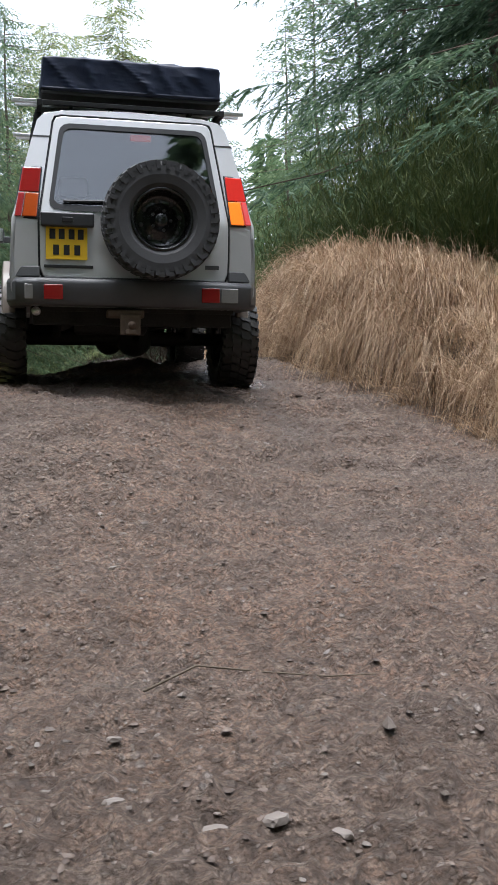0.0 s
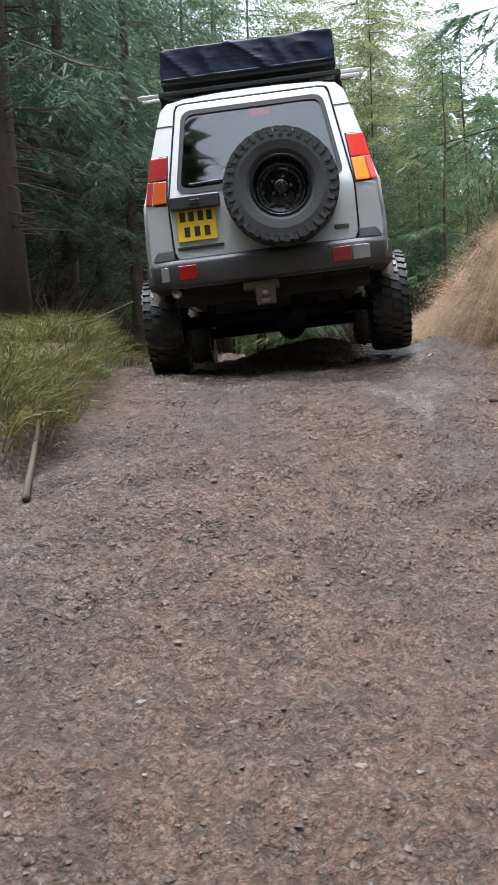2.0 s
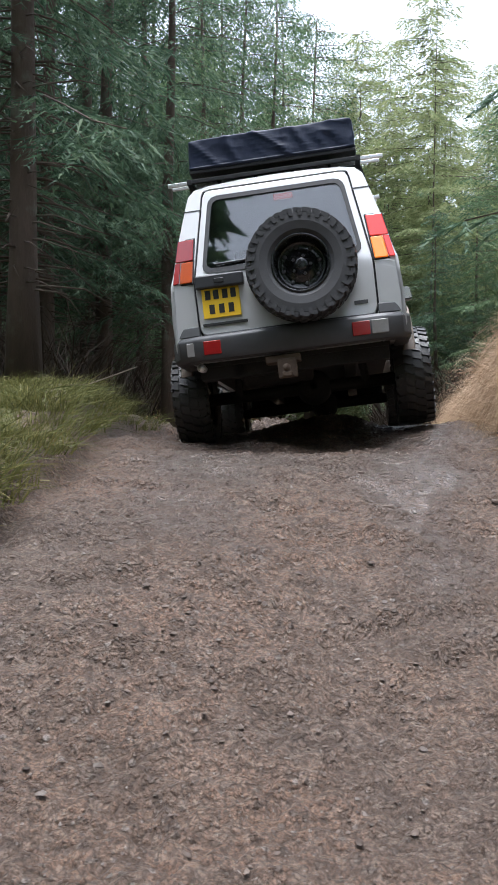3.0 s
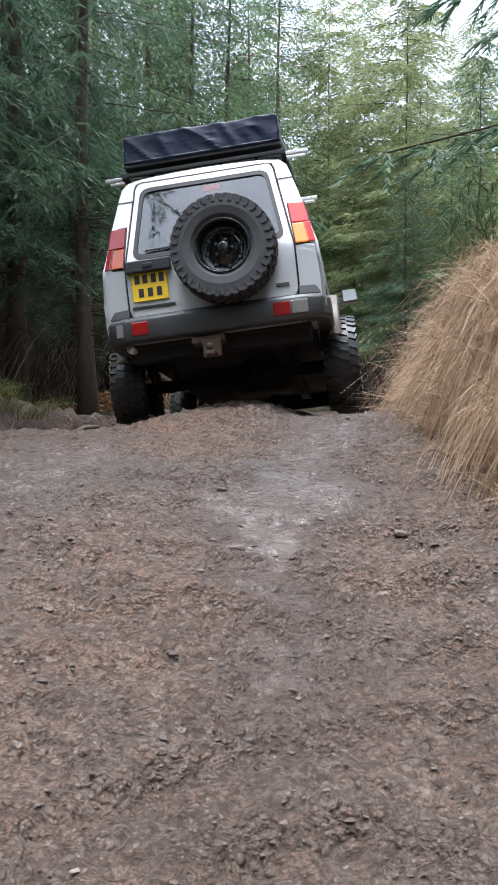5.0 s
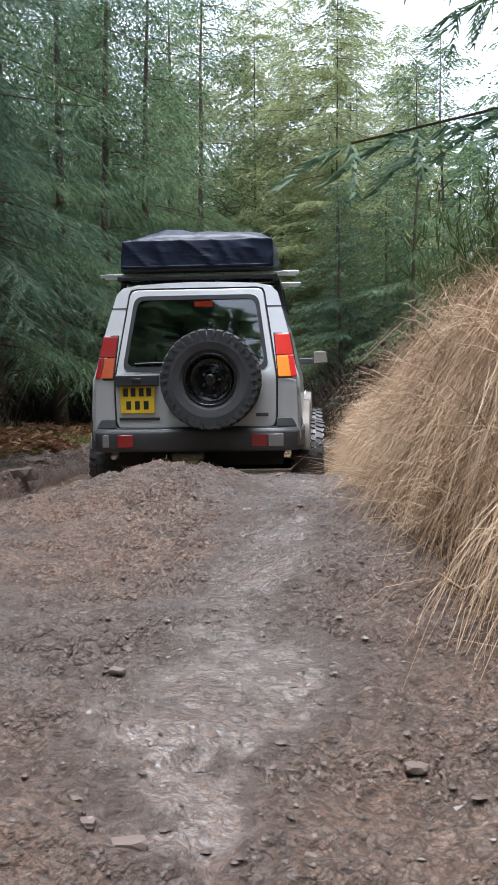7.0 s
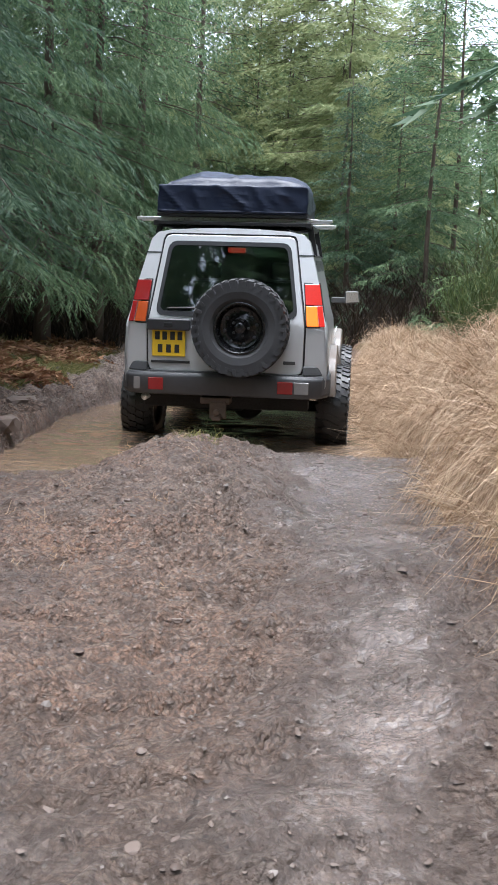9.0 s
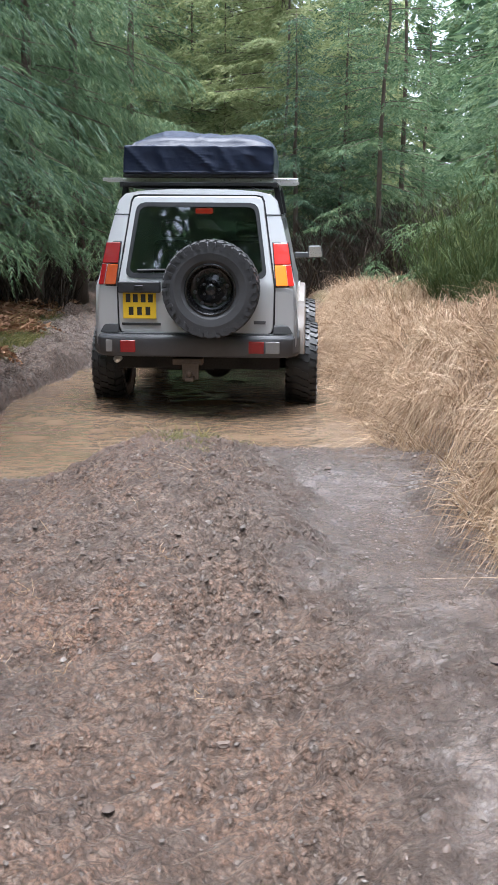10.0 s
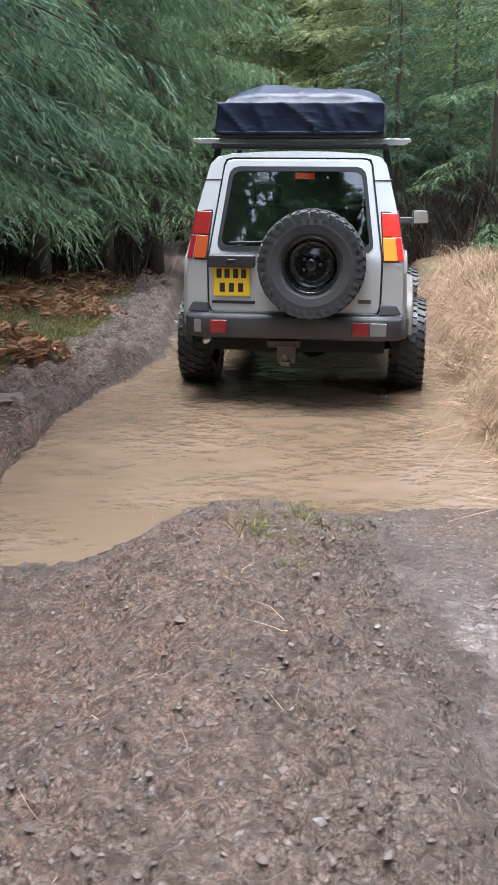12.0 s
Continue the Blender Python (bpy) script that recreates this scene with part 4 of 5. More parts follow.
def make_wheel(car, spare=False):
    """A mud-terrain tyre on a black steel rim, its axle along x (out is +x), at the origin."""
    bm = bmesh.new()
    w, R = W_TYRE / 2, R_TYRE - 0.014
    prof = [(-w * 0.72, 0.215), (-w * 0.92, 0.25), (-w, 0.31), (-w * 0.97, 0.37), (-w * 0.85, R - 0.008), (-w * 0.4, R), (w * 0.4, R), (w * 0.85, R - 0.008), (w * 0.97, 0.37), (w, 0.31), (w * 0.92, 0.25), (w * 0.72, 0.215)]
    revolve(bm, prof, 0, 0, 0, "x", 72, True)
    tyre = part("spare_wheel" if spare else "wheel", bm, mat_rubber if spare else mat_rubber_wet, car, "spare wheel with chunky mud tyre" if spare else "chunky black mud-terrain tyre, wet and muddy")
    bm = bmesh.new()
    n = 34

    def lug(o0, o1, a, da, r0, r1, skew=0.0):
        p = []
        for r in (r0, r1):
            for o, q in ((o0, a - da), (o1, a - da + skew), (o1, a + da + skew), (o0, a + da)):
                rr = r - 0.012 * (abs(o) > w * 0.8)
                p.append((o, rr * math.cos(q), rr * math.sin(q)))
        hexa(bm, p)

    for k in range(n):
        a = 2 * math.pi * k / n
        h = math.pi / n
        lug(-w * 0.48, -w * 0.03, a, h * 0.62, R - 0.012, R + 0.014, 0.05)
        lug(w * 0.03, w * 0.48, a + h, h * 0.62, R - 0.012, R + 0.014, 0.05)
        lug(-w * 0.98, -w * 0.56, a + h * 0.6, h * (0.7 if k % 2 else 0.5), R - 0.02, R + 0.013, -0.04)
        lug(w * 0.56, w * 0.98, a + h * 0.4, h * (0.7 if k % 2 else 0.5), R - 0.02, R + 0.013, 0.04)
        for s in (-1, 1):
            x0, x1 = sorted((s * w * 0.93, s * w * 1.035))
            hexa(bm, [(x, r * math.cos(q), r * math.sin(q)) for x in (x0, x1) for r, q in ((0.345, a - h * 0.5), (0.345, a + h * 0.35), (0.398, a + h * 0.5), (0.398, a - h * 0.4))])
    tagged(part("tread", bm, mat_rubber if spare else mat_rubber_wet, tyre, "chunky tread blocks"), kind="stuff")
    bm = bmesh.new()
    prof = [(w * 0.80, 0.222), (w * 0.86, 0.208), (w * 0.70, 0.200), (w * 0.10, 0.188), (0.0, 0.172), (-0.005, 0.12), (0.03, 0.085), (0.035, 0.055), (0.075, 0.05), (0.08, 0.03), (0.08, 0.001)]
    revolve(bm, prof, 0, 0, 0, "x", 48)
    prof = [(-w * 0.8, 0.222), (-w * 0.6, 0.20), (-w * 0.55, 0.001)]
    revolve(bm, prof, 0, 0, 0, "x", 32)
    rim = part("rim", bm, mat_rim, tyre, "glossy black steel rim", shade=True)
    # lighter grey discs imitate light showing through the rim's holes
    for k in range(8):
        a = 2 * math.pi * k / 8 + 0.2
        bm = bmesh.new()
        revolve(bm, [(0.004, 0.017), (0.0065, 0.0165), (0.0065, 0.001)], 0, 0.142 * math.cos(a), 0.142 * math.sin(a), "x", 12)
        part("rim_hole", bm, mat_trim, tyre, shade=True)
    for k in range(5):
        a = 2 * math.pi * k / 5
        bm = bmesh.new()
        revolve(bm, [(0.025, 0.014), (0.05, 0.012), (0.05, 0.001)], 0, 0.07 * math.cos(a), 0.07 * math.sin(a), "x", 6)
        part("wheel_nut", bm, mat_trim, tyre)
    return tyre


def rear_y(z):
    return -1.055 if z < 1.25 else -1.055 + 0.215 * (z - 1.25) / 0.75


SIDE = [(0.70, 0.0), (0.86, 0.02), (0.895, 0.12), (0.90, 0.35), (0.885, 0.62), (0.855, 0.72), (0.80, 0.985), (0.735, 1.235), (0.70, 1.36), (0.645, 1.415), (0.52, 1.44), (0.26, 1.455), (0.0, 1.46)]


def section(y, rear=False):
    """One side's outline at y, sill to roof middle; z base 0.63."""
    top = np.interp(y, [-1.2, 0.9, 1.25, 2.05, 2.2, 3.1, 3.3], [1.0, 1.0, 0.97, 0.50, 0.44, 0.40, 0.30])
    arch = max(0.0, 1 - ((y / 0.55) ** 2)) ** 0.5 * 0.36 + max(0.0, 1 - (((y - 2.54) / 0.55) ** 2)) ** 0.5 * 0.36
    out = []
    for x, z in SIDE:
        zz = z * top if top < 0.99 else z
        if z < 0.36:
            zz = max(zz, min(arch, 0.40) + z * 0.12)
        out.append((x, zz + 0.63))
    return out


def polar(poly, centre, n=120):
    """Points of a closed outline at even angles round a centre."""
    out = []
    for k in range(n):
        a = 2 * math.pi * k / n
        d = (math.cos(a), math.sin(a))
        best = 0
        for (x0, z0), (x1, z1) in zip(poly, poly[1:] + poly[:1]):
            ex, ez = x1 - x0, z1 - z0
            det = d[0] * -ez + d[1] * ex
            if abs(det) < 1e-9:
                continue
            px, pz = x0 - centre[0], z0 - centre[1]
            t, u = (px * -ez + pz * ex) / det, (d[0] * pz - d[1] * px) / det
            if t > 0 and -1e-6 <= u <= 1 + 1e-6:
                best = max(best, t)
        out.append((centre[0] + d[0] * best, centre[1] + d[1] * best))
    return out


def rounded(poly, r, n=6):
    out = []
    for i, p in enumerate(poly):
        a, b, c = Vector(poly[i - 1]), Vector(p), Vector(poly[(i + 1) % len(poly)])
        u, v = (a - b).normalized(), (c - b).normalized()
        for k in range(n + 1):
            t = k / n
            q = (b + u * r) * (1 - t) ** 2 + b * 2 * t * (1 - t) + (b + v * r) * t**2
            out.append((q.x, q.y))
    return out


def ring_plate(bm, outer, inner, off, thick):
    """A plate on the sloping rear between two outlines of equal count; no hole if inner is None."""
    loops = []
    for pts, o in ((outer, off), (inner, off), (inner, off + thick), (outer, off + thick)) if inner else ((outer, off), (outer, off + thick)):
        loops.append([bm.verts.new((x, rear_y(z) + o, z)) for x, z in pts])
    n = len(outer)
    if inner:
        for a, b in ((0, 1), (1, 2), (2, 3), (3, 0)):
            for k in range(n):
                bm.faces.new((loops[a][k], loops[a][(k + 1) % n], loops[b][(k + 1) % n], loops[b][k]))
    else:
        bm.faces.new(loops[0])
        bm.faces.new(loops[1])
        for k in range(n):
            bm.faces.new((loops[0][k], loops[0][(k + 1) % n], loops[1][(k + 1) % n], loops[1][k]))


def make_car():
    car = new("off_road_car")
    # shell
    bm = bmesh.new()
    ys = [None, -0.8, -0.62, -0.5, -0.42, -0.3, -0.15, 0, 0.15, 0.3, 0.42, 0.5, 0.62, 0.9, 1.25, 1.6, 1.92, 2.04, 2.2, 2.4, 2.54, 2.7, 2.9, 3.04, 3.2, 3.32]
    rows = []
    for y in ys:
        s = section(-0.95 if y is None else y)
        full = [(x, z) for x, z in s] + [(-x, z) for x, z in s[-2::-1]]
        rows.append([bm.verts.new((x, rear_y(z) if y is None else max(y, rear_y(z) + 0.1), z)) for x, z in full])
    for a, b in zip(rows, rows[1:]):
        for k in range(len(a) - 1):
            bm.faces.new((a[k], a[k + 1], b[k + 1], b[k]))
    bm.faces.new(rows[-1])
    shell = part("body_shell", bm, mat_silver, car, "silver painted body, muddy along the sills", shade=True)
    so = shell.modifiers.new("skin", "SOLIDIFY")
    so.thickness, so.offset = 0.03, -1
    # rear face with its window opening, and the side-hung door a little proud
    c = (0.0, 1.45)
    s = section(-0.95)
    outline = polar([(x, z) for x, z in s] + [(-x, z) for x, z in s[-2::-1]], c)
    window = polar(rounded([(-0.615, 1.335), (0.615, 1.335), (0.525, 1.955), (-0.525, 1.955)], 0.07), c)
    door_o = polar(rounded([(-0.685, 0.84), (0.685, 0.84), (0.69, 1.25), (0.575, 2.025), (-0.575, 2.025), (-0.69, 1.25)], 0.05), c)
    gap_o = polar(rounded([(-0.70, 0.83), (0.70, 0.83), (0.705, 1.25), (0.588, 2.04), (-0.588, 2.04), (-0.705, 1.25)], 0.05), c)
    bm = bmesh.new()
    ring_plate(bm, outline, gap_o, 0.0, 0.06)
    part("rear_panel", bm, mat_silver, car, "silver rear body corners", shade=False)
    bm = bmesh.new()
    ring_plate(bm, gap_o, window, 0.025, 0.03)
    part("door_seal", bm, mat_black, car, "black rubber door seal")
    bm = bmesh.new()
    ring_plate(bm, door_o, window, -0.012, 0.05)
    door = part("rear_door", bm, mat_silver, car, "silver side-hung rear door", 0.008)
    bm = bmesh.new()
    win_o = polar(rounded([(-0.63, 1.318), (0.63, 1.318), (0.538, 1.972), (-0.538, 1.972)], 0.08), c)
    win_i = polar(rounded([(-0.595, 1.36), (0.595, 1.36), (0.508, 1.935), (-0.508, 1.935)], 0.06), c)
    ring_plate(bm, win_o, win_i, -0.018, 0.02)
    part("window_seal", bm, mat_black, door, "black rubber window seal")
    bm = bmesh.new()
    ring_plate(bm, win_i, None, -0.006, 0.006)
    pane = part("rear_window", bm, mat_glass, door, "tinted rear window reflecting the trees")
    pane.visible_shadow = False
    bm = bmesh.new()
    pipe(bm, (-0.52, rear_y(1.40) - 0.03, 1.385), (0.0, rear_y(1.42) - 0.03, 1.40), 0.009)
    part("wiper", bm, mat_black, door, "black rear wiper")
    bm = bmesh.new()
    ring_plate(bm, [(-0.742, 1.862), (-0.60, 1.862), (-0.60, 1.872), (-0.742, 1.872)], None, -0.004, 0.02)
    part("roof_gutter", bm, mat_black, car, "black gutter seam")
    bm = bmesh.new()
    ring_plate(bm, [(0.60, 1.862), (0.742, 1.862), (0.742, 1.872), (0.60, 1.872)], None, -0.004, 0.02)
    part("roof_gutter", bm, mat_black, car, "black gutter seam")
    for sx in (-1, 1):
        bm = bmesh.new()
        hexa(bm, [(sx * 0.738, -0.86, 1.858), (sx * 0.748, -0.86, 1.858), (sx * 0.748, 1.2, 1.86), (sx * 0.738, 1.2, 1.86), (sx * 0.738, -0.86, 1.874), (sx * 0.748, -0.86, 1.874), (sx * 0.748, 1.2, 1.876), (sx * 0.738, 1.2, 1.876)])
        part("roof_gutter", bm, mat_black, car, "black gutter seam")
    bm = bmesh.new()
    box(bm, -0.685, -0.305, -1.125, -1.06, 1.195, 1.295)
    handle = part("door_handle_trim", bm, mat_handle, door, "dark grey handle and plate lamp housing", 0.014)
    bm = bmesh.new()
    box(bm, -0.535, -0.455, -1.132, -1.12, 1.225, 1.262)
    part("latch", bm, mat_black, handle, "round black door latch", 0.01)
    bm = bmesh.new()
    box(bm, -0.647, -0.352, -1.079, -1.069, 0.965, 1.195)
    plate = part("number_plate", bm, mat_plate, door, "square yellow rear plate with dark bars", 0.003)
    for zc, xs in ((1.145, (-0.60, -0.535, -0.465, -0.40)), (1.033, (-0.575, -0.50, -0.425))):
        for x in xs:
            bm = bmesh.new()
            box(bm, x - 0.021, x + 0.021, -1.0815, -1.0785, zc - 0.036, zc + 0.036)
            part("plate_bar", bm, mat_ink, plate)
    bm = bmesh.new()
    box(bm, -0.66, -0.31, -1.076, -1.068, 0.905, 0.928)
    part("badge_bar", bm, mat_ink, door, "dark raised badge strip", 0.003)
    bm = bmesh.new()
    box(bm, 0.515, 0.62, -1.076, -1.068, 0.925, 0.955)
    part("badge_bar", bm, mat_trim, door, "small grey badge", 0.003)
    # lamps
    for sx, red, amber in ((-1, mat_red, mat_amber), (1, mat_red_lit, mat_amber_lit)):
        def lamp(u0, u1, z0, z1, mat, name, parent, label, dy=-0.025):
            b = bmesh.new()

            def xx(u, z):
                i = 0.675 + (0.71 - 0.675) * (1.625 - z) / 0.365
                o = 0.805 + (0.868 - 0.805) * (1.625 - z) / 0.365
                return sx * (i + (o - i) * u)

            pts = []
            for z in (z0, z1):
                for u, y in ((u0, dy), (u1, dy + 0.02 * u1), (u1, 0.10), (u0, 0.10)):
                    pts.append((xx(u, z), rear_y(z) + y, z))
            hexa(b, pts)
            return part(name, b, mat, parent, label, 0.008)
        base = lamp(-0.06, 1.06, 1.248, 1.637, mat_black, "tail_lamp", car, "tall tail lamp with red and amber lenses", -0.012)
        lamp(0.0, 1.0, 1.445, 1.625, red, "red_lens", base, "red lens")
        lamp(0.0, 0.66, 1.262, 1.438, amber, "amber_lens", base, "amber lens")
        lamp(0.68, 1.0, 1.262, 1.440, red, "red_lens", base, "red lens")
    bm = bmesh.new()
    box(bm, -0.02, 0.135, rear_y(1.9) + 0.02, rear_y(1.9) + 0.06, 1.875, 1.922)
    part("high_stop_lamp", bm, mat_stop, car, "red high stop lamp behind the glass", 0.008)
    # bumper
    bm = bmesh.new()
    path = [(-0.925, -0.56), (-0.925, -0.98), (-0.86, -1.10), (-0.72, -1.155), (0.72, -1.155), (0.86, -1.10), (0.925, -0.98), (0.925, -0.56)]
    prev = None
    for k, (x, y) in enumerate(path):
        inx, iny = x * 0.86, y + 0.13 if abs(x) < 0.9 else y
        ring = [bm.verts.new(p) for p in ((x, y, 0.665), (x, y, 0.80), (x * 0.985, y + 0.02, 0.83), (inx, iny, 0.83), (inx, iny, 0.63), (x * 0.98, y + 0.015, 0.635))]
        if prev:
            for i in range(6):
                bm.faces.new((prev[i], prev[(i + 1) % 6], ring[(i + 1) % 6], ring[i]))
        else:
            bm.faces.new(ring)
        prev = ring
    bm.faces.new(prev)
    bumper = part("rear_bumper", bm, mat_bumper, car, "scuffed dark grey plastic bumper", 0.012)
    for x0, x1, mat, name in ((-0.665, -0.53, mat_red, "reflector"), (-0.80, -0.675, mat_clear, "reversing_lens"), (0.475, 0.61, mat_red, "reflector"), (0.62, 0.75, mat_clear, "fog_lens")):
        bm = bmesh.new()
        box(bm, x0, x1, -1.166 + (0.02 if abs(x0) > 0.75 or abs(x1) > 0.76 else 0), -1.12, 0.675, 0.782)
        part(name, bm, mat, bumper, "red bumper lens" if mat is mat_red else "clear bumper lens", 0.006)
    for sx in (-1, 1):
        bm = bmesh.new()
        hexa(bm, [(sx * 0.69, -1.10, 0.835), (sx * 0.905, -1.045, 0.835), (sx * 0.905, -0.6, 0.835), (sx * 0.69, -0.6, 0.835), (sx * 0.69, -1.085, 0.915), (sx * 0.90, -1.035, 0.915), (sx * 0.90, -0.6, 0.915), (sx * 0.69, -0.6, 0.915)])
        part("bumper_top_trim", bm, mat_trim, car, "dark plastic corner trim", 0.01)
    bm = bmesh.new()
    box(bm, -0.66, 0.66, -1.10, -1.06, 0.80, 0.845)
    part("step_trim", bm, mat_trim, car, "dark plastic step under the door", 0.008)
    # arches and flanks
    for sx in (-1, 1):
        for yc in (0.0, 2.54):
            bm = bmesh.new()
            prev = None
            for k in range(15):
                a = math.pi * k / 14
                y, z = yc + 0.56 * math.cos(a), 0.60 + 0.44 * math.sin(a)
                yi, zi = yc + 0.47 * math.cos(a), 0.60 + 0.36 * math.sin(a)
                ring = [bm.verts.new(p) for p in ((sx * 0.87, y, z), (sx * 0.965, y, z - 0.01), (sx * 0.975, yi, zi), (sx * 0.87, yi, zi))]
                if prev:
                    for i in range(4):
                        bm.faces.new((prev[i], prev[(i + 1) % 4], ring[(i + 1) % 4], ring[i]))
                prev = ring
            part("wheel_arch", bm, mat_silver_low, car, "mud-splashed silver wheel arch", 0.01)
        bm = bmesh.new()
        for y0, y1 in ((-0.62, 0.28), (0.34, 1.15)):
            hexa(bm, [(sx * 0.842, y0, 1.36), (sx * 0.852, y0, 1.36), (sx * 0.852, y1, 1.36), (sx * 0.842, y1, 1.36), (sx * 0.738, y0 + 0.03, 1.83), (sx * 0.748, y0 + 0.03, 1.83), (sx * 0.748, y1 - 0.03, 1.83), (sx * 0.738, y1 - 0.03, 1.83)])
        part("side_window", bm, mat_black, car, "dark side windows")
        bm = bmesh.new()
        box(bm, sx * 0.885 if sx > 0 else -0.915, 0.915 if sx > 0 else -0.885, 0.62, 1.95, 0.66, 0.86)
        part("sill", bm, mat_trim, car, "muddy dark sill", 0.01)
        bm = bmesh.new()
        hexa(bm, [(sx * 0.99, 1.78, 1.36), (sx * 1.17, 1.80, 1.37), (sx * 1.16, 1.96, 1.38), (sx * 0.99, 1.98, 1.37), (sx * 0.99, 1.78, 1.51), (sx * 1.15, 1.80, 1.51), (sx * 1.14, 1.95, 1.50), (sx * 0.99, 1.97, 1.50)])
        mirror = part("door_mirror", bm, mat_trim, car, "dark door mirror with bright glass", 0.03)
        bm = bmesh.new()
        box(bm, min(sx * 0.84, sx * 1.0), max(sx * 0.84, sx * 1.0), 1.85, 1.92, 1.37, 1.43)
        part("mirror_arm", bm, mat_trim, mirror, "", 0.01)
        bm = bmesh.new()
        hexa(bm, [(sx * 1.005, 1.774, 1.375), (sx * 1.155, 1.794, 1.385), (sx * 1.155, 1.80, 1.385), (sx * 1.005, 1.78, 1.375), (sx * 1.005, 1.774, 1.495), (sx * 1.138, 1.794, 1.495), (sx * 1.138, 1.80, 1.495), (sx * 1.005, 1.78, 1.495)])
        part("mirror_glass", bm, mat_chrome, mirror, "mirror glass")
    # underside: the near-black colour holds the shade below the car
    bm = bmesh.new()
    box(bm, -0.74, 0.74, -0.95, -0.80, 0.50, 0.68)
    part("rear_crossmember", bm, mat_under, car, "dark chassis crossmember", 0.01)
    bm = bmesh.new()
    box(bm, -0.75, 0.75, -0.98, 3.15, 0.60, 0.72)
    part("floor_pan", bm, mat_under, car, "floor pan coloured near black for the shade underneath")
    # added block, there only to darken the view under the body
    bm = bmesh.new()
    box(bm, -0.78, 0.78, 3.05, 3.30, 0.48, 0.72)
    part("front_valance", bm, mat_under, car, "added near-black front valance that keeps the underside in shade", 0.02)
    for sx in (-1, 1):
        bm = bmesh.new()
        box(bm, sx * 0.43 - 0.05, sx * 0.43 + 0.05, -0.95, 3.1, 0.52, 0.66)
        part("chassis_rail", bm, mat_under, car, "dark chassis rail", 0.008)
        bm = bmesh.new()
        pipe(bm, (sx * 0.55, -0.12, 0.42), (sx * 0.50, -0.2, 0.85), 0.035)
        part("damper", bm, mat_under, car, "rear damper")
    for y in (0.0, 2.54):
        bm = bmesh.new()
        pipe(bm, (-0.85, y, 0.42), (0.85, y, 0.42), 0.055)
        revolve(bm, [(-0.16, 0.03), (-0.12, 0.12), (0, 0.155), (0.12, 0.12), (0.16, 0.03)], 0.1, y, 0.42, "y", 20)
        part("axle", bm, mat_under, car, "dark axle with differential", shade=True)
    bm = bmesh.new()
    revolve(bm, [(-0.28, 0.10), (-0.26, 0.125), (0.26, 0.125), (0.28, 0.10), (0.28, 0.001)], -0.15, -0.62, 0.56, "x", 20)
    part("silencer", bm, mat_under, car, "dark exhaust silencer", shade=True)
    bm = bmesh.new()
    pipe(bm, (-0.70, -0.7, 0.60), (-0.72, -1.05, 0.595), 0.032, 16)
    part("exhaust_pipe", bm, mat_chrome, car, "shiny exhaust tailpipe", shade=True)
    bm = bmesh.new()
    box(bm, -0.21, 0.06, -1.10, -0.95, 0.555, 0.615)
    box(bm, -0.12, 0.03, -1.13, -1.10, 0.43, 0.58)
    box(bm, -0.085, -0.005, -1.24, -1.13, 0.43, 0.47)
    hitch = part("tow_hitch", bm, mat_hitch, car, "rusty brown tow hitch", 0.012)
    bm = bmesh.new()
    bmesh.ops.create_icosphere(bm, subdivisions=2, radius=0.03, matrix=Matrix.Translation((-0.045, -1.225, 0.50)))
    part("tow_ball", bm, mat_hitch, hitch, "", shade=True)
    # seats seen through the glass
    for x in (-0.38, 0.38):
        bm = bmesh.new()
        hexa(bm, [(x - 0.24, 0.55, 0.95), (x + 0.24, 0.55, 0.95), (x + 0.24, 0.72, 0.95), (x - 0.24, 0.72, 0.95), (x - 0.21, 0.40, 1.60), (x + 0.21, 0.40, 1.60), (x + 0.21, 0.52, 1.60), (x - 0.21, 0.52, 1.60)])
        seat = part("seat_back", bm, mat_seat, car, "dark cloth seat back", 0.05)
        bm = bmesh.new()
        box(bm, x - 0.13, x + 0.13, 0.38, 0.48, 1.63, 1.80)
        part("headrest", bm, mat_seat, seat, "", 0.04)
    # spare wheel on the door
    sp = make_wheel(car, True)
    sp.matrix_basis = Matrix.Translation((0.155, -1.235, 1.245)) @ Matrix.Rotation(radians(-90), 4, "Z")
    bm = bmesh.new()
    pipe(bm, (0.155, -1.02, 1.245), (0.155, -1.2, 1.245), 0.09)
    part("spare_carrier", bm, mat_black, car, "black spare wheel carrier")
    # roof rack and folded tent
    bm = bmesh.new()
    box(bm, -0.70, -0.66, -0.80, 1.05, 2.105, 2.150)
    rack = part("roof_rack", bm, mat_black, car, "black steel roof rack", 0.004)
    bm = bmesh.new()
    box(bm, 0.66, 0.70, -0.80, 1.05, 2.105, 2.150)
    part("side_rail", bm, mat_black, rack, "", 0.004)
    for y in (-0.78, -0.35, 0.1, 0.55, 1.0):
        bm = bmesh.new()
        box(bm, -0.66, 0.66, y - 0.02, y + 0.02, 2.115, 2.145)
        part("rack_bar", bm, mat_black, rack, "", 0.004)
    for x in (-0.45, -0.15, 0.15, 0.45):
        bm = bmesh.new()
        box(bm, x - 0.012, x + 0.012, -0.75, 0.97, 2.118, 2.142)
        part("rack_slat", bm, mat_black, rack)
    for sx in (-1, 1):
        for y in (-0.55, 0.75):
            bm = bmesh.new()
            hexa(bm, [(sx * 0.70, y - 0.03, 1.87), (sx * 0.76, y - 0.03, 1.87), (sx * 0.76, y + 0.03, 1.87), (sx * 0.70, y + 0.03, 1.87), (sx * 0.66, y - 0.025, 2.13), (sx * 0.71, y - 0.025, 2.13), (sx * 0.71, y + 0.025, 2.13), (sx * 0.66, y + 0.025, 2.13)])
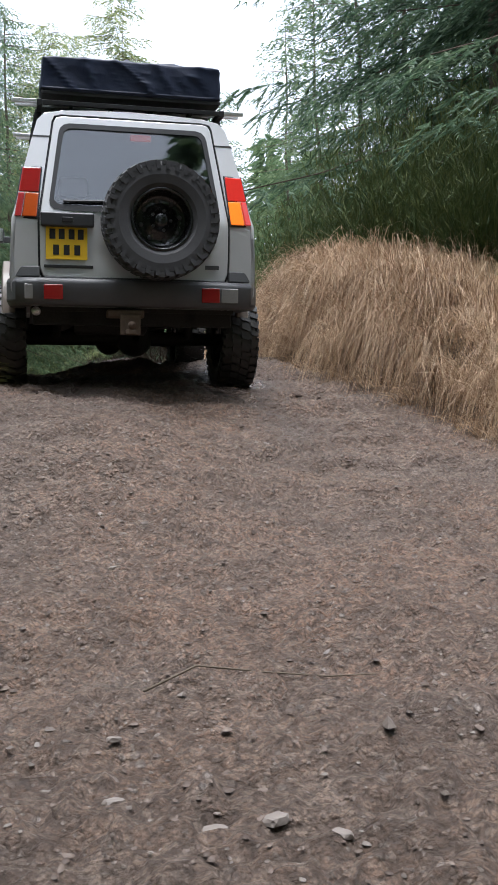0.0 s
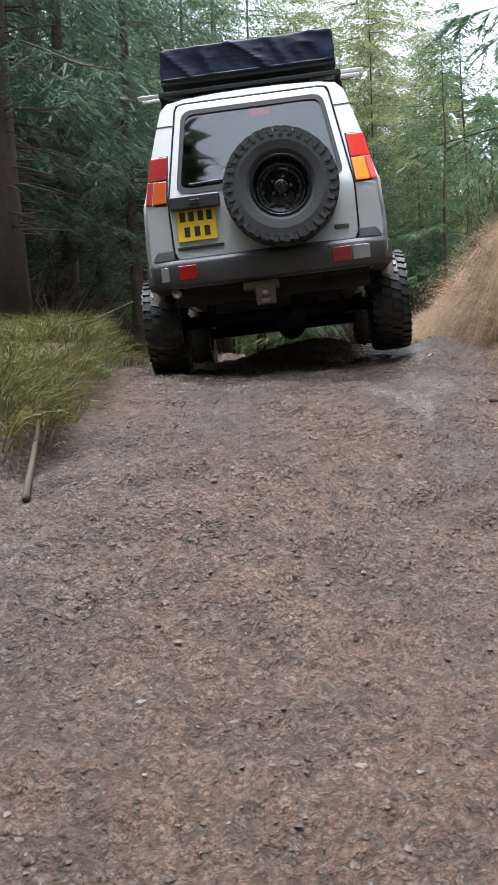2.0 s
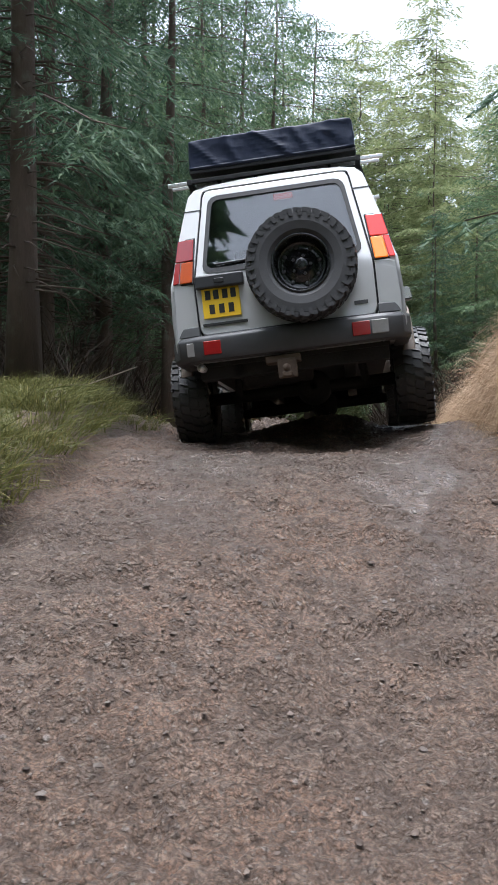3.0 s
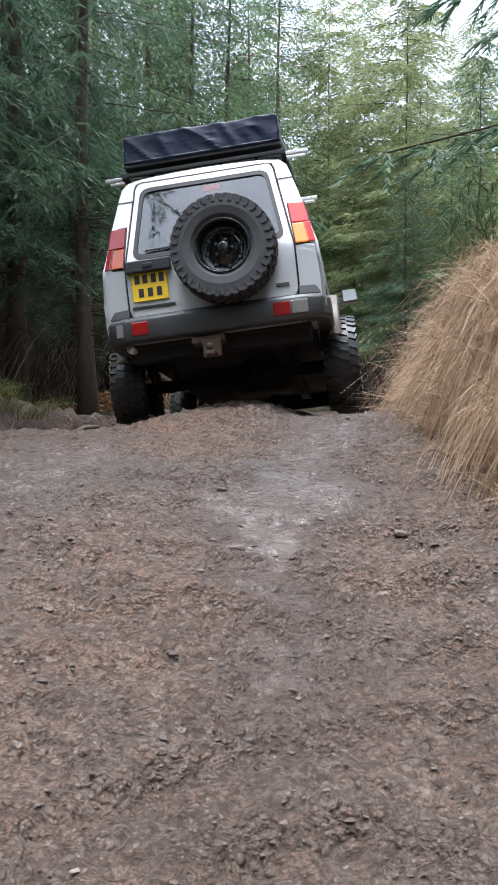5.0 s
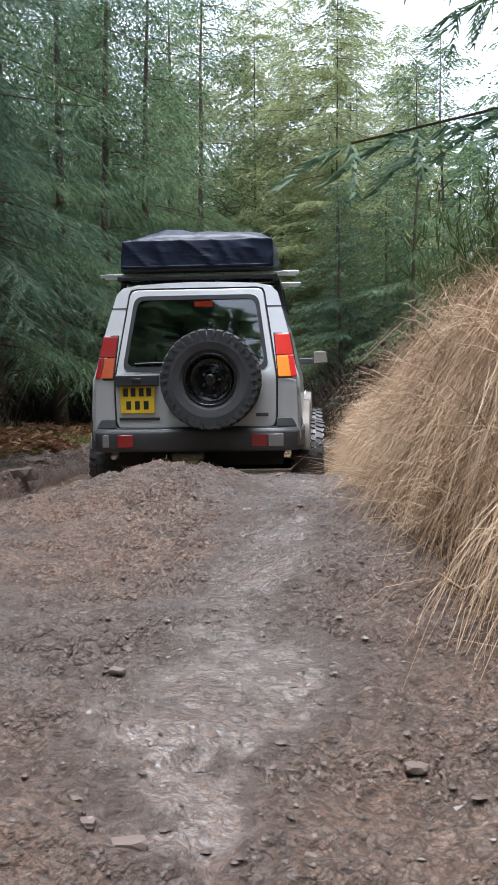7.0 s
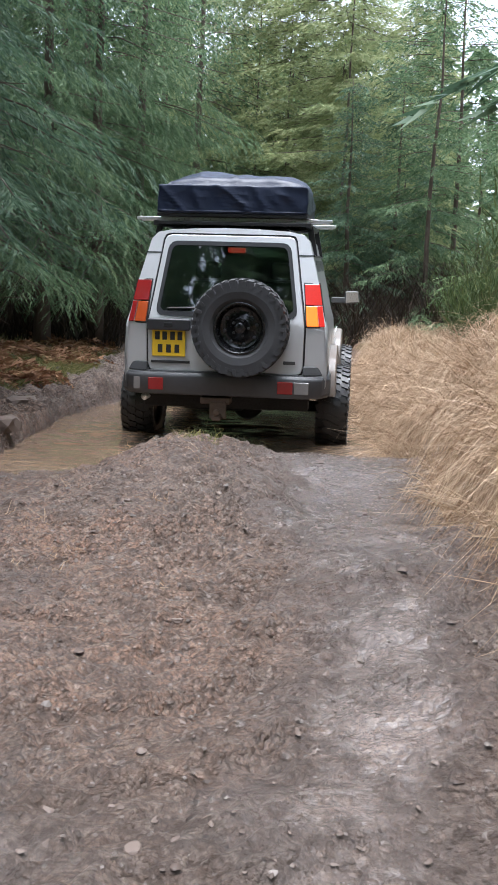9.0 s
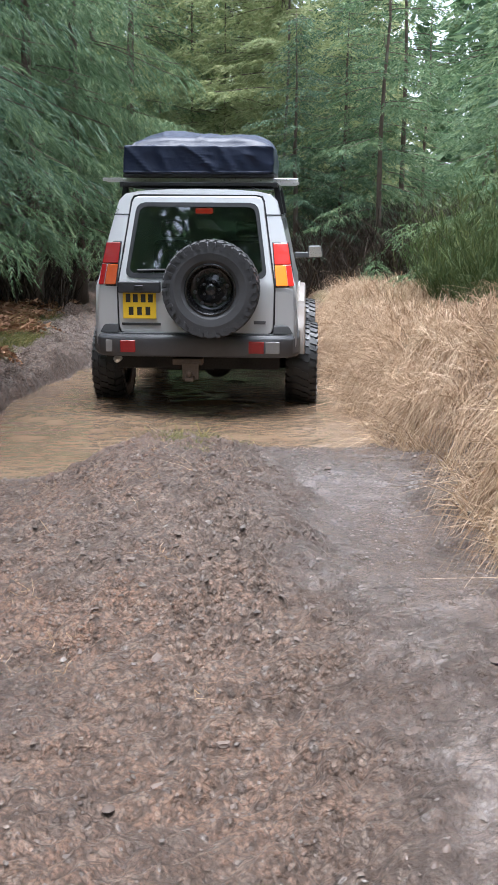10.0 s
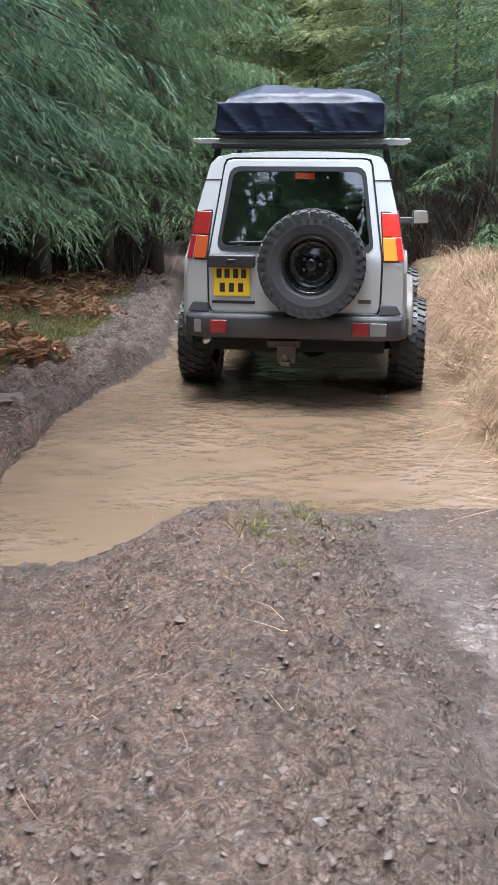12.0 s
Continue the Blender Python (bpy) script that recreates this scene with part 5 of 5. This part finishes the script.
            part("rack_leg", bm, mat_black, rack, "", 0.004)
    for y in (-0.62, 0.62):
        bm = bmesh.new()
        box(bm, -0.885, 0.885, y - 0.018, y + 0.018, 2.158, 2.186)
        box(bm, -0.86, 0.86, y + 0.06, y + 0.085, 2.150, 2.172)
        part("cross_bar", bm, mat_chrome, rack, "bright aluminium bar with projecting ends", 0.003)
    bm = bmesh.new()
    box(bm, -0.67, 0.67, -0.80, 0.55, 2.188, 2.215)
    part("tent_base", bm, mat_black, car, "black tent base board", 0.006)
    # the cover: a bag with a low rear roll and a higher main roll, creased
    bm = bmesh.new()
    bmesh.ops.create_cube(bm, size=2)
    bmesh.ops.subdivide_edges(bm, edges=bm.edges[:], cuts=46, use_grid_fill=True)
    for v in bm.verts:
        x, y, z = v.co
        k = 1 - 0.022 * (abs(x) ** 16 * abs(z) ** 16 + abs(y) ** 16 * abs(z) ** 16 + abs(x) ** 16 * abs(y) ** 16)
        Y = -0.13 + 0.69 * y * k
        step = float(smooth(-0.56, -0.50, np.array(Y)))
        top = 2.465 + 0.095 * step + 0.05 * float(smooth(-0.5, -0.2, np.array(Y))) - 0.06 * float(smooth(0.25, 0.56, np.array(Y)))
        top += (0.012 + 0.02 * step) * noise.noise((x * 1.7, Y * 2.5, 1.0)) - step * 0.05 * abs(x) ** 4 - 0.03 * math.exp(-(((Y + 0.60) / 0.05) ** 2))
        X = (0.682 - 0.012 * max(z, 0) - 0.055 * step * max(z, 0) ** 2) * x * k
        Z = 2.212 + (top - 2.212) * (z * k + 1) / 2
        n = Vector((x if abs(x) > 0.99 else 0, y if abs(y) > 0.99 else 0, z if z > 0.99 else 0))
        q = Vector((X * 2.6 + 2.6 * Z, Y * 1.6, Z * 1.0 - 0.9 * X))
        fold = (1 - abs(noise.noise(q * 1.5))) ** 6 * 0.020 + noise.noise(q * 0.9) * 0.012 + (1 - abs(noise.noise(q * 3.1 + Vector((5, 2, 1))))) ** 6 * 0.006
        fold += 0.012 * math.exp(-(((X - 0.13) / 0.012) ** 2)) * (y < -0.99)
        if n.length:
            n.normalize()
            edge = 0.4 if z < -0.8 else 1.0
            X, Y, Z = X + n.x * (fold - 0.02) * 0.7 * edge, Y + n.y * (fold - 0.02) * edge, Z + n.z * (fold - 0.02) * 0.8
        v.co = (X, Y, Z)
    part("roof_tent_cover", bm, mat_tarp, car, "creased navy-black roof tent cover", shade=True)
    wheels = []
    w = make_wheel(car)
    for x, y, turn in ((0.94, 0.0, 0), (-0.94, 0.0, 180), (0.94, 2.54, 0), (-0.94, 2.54, 180)):
        c = w if not wheels else w.copy()
        if wheels:
            scene.collection.objects.link(c)
            for o in w.children:
                d = o.copy()
                scene.collection.objects.link(d)
                d.parent = c
        wheels.append((c, x, y, turn))
    tagged(car, "silver off-road estate car with black roof tent and spare wheel", "car")
    return car, wheels


car, wheels = make_car()
CAR_ROWS = [
    (0, 0.006, 8.708, 0.995, 3.082, 1.886, -2.947),
    (0.5, 0.052, 9.048, 1.016, 2.884, 1.905, -2.803),
    (1, 0.004, 9.295, 1.104, 1.206, 2.012, -1.826),
    (1.5, 0.034, 9.548, 1.171, -0.931, -2.432, -2.148),
    (2, 0.052, 9.972, 1.182, -1.33, -4.023, -2.999),
    (2.5, 0.148, 10.372, 1.194, -2.241, -7.032, -2.684),
    (3, 0.251, 10.689, 1.201, -3.247, -7.552, -2.387),
    (3.5, 0.36, 11.073, 1.25, -8.137, -7.534, -1.953),
    (3.7, 0.429, 11.25, 1.242, -8.83, -8.363, -1.416),
    (5.3, 0.487, 13.166, 1.104, -7.559, -7.687, -3.738),
    (5.5, 0.523, 13.439, 1.021, -5.742, -8.58, -3.87),
    (6, 0.602, 14.057, 0.987, -5.565, -5.797, -3.762),
    (6.5, 0.698, 14.688, 0.833, -2.055, -7.901, -4.137),
    (7, 0.77, 15.256, 0.743, 1.43, -0.652, -5.115),
    (7.5, 0.805, 15.769, 0.749, 0.558, -1.295, -6.172),
    (7.7, 0.827, 15.959, 0.72, 1.968, -0.703, -6.896),
    (9.3, 0.949, 17.175, 0.741, 1.698, -1.049, -9),
    (9.5, 0.963, 17.357, 0.747, 1.655, -0.515, -9.285),
    (10, 0.994, 17.852, 0.776, 1.272, -0.481, -9.645),
    (10.5, 1.044, 18.289, 0.775, 1.066, -0.518, -9.558),
    (11, 1.092, 18.579, 0.79, 0.613, -0.62, -9.975),
    (11.5, 1.119, 18.801, 0.803, 0.814, -0.48, -9.564),
    (12, 1.109, 19.017, 0.802, 1.163, -0.133, -9.276),
]


def motions():
    walk(car, [(t, pose(*p)) for t, *p in CAR_ROWS])
    rolled, last = 0.0, None
    spin = []
    for t, x, y, z, *_ in CAR_ROWS:
        if last:
            rolled += math.dist(last, (x, y, z))
        last = (x, y, z)
        spin.append((t, math.degrees(rolled / R_TYRE)))
    for w, x, y, turn in wheels:
        walk(w, [(t, Matrix.Translation((x, y, R_TYRE)) @ Matrix.Rotation(radians(turn), 4, "Z") @ Matrix.Rotation(radians(-a if turn == 0 else a), 4, "X")) for t, a in spin])


motions()
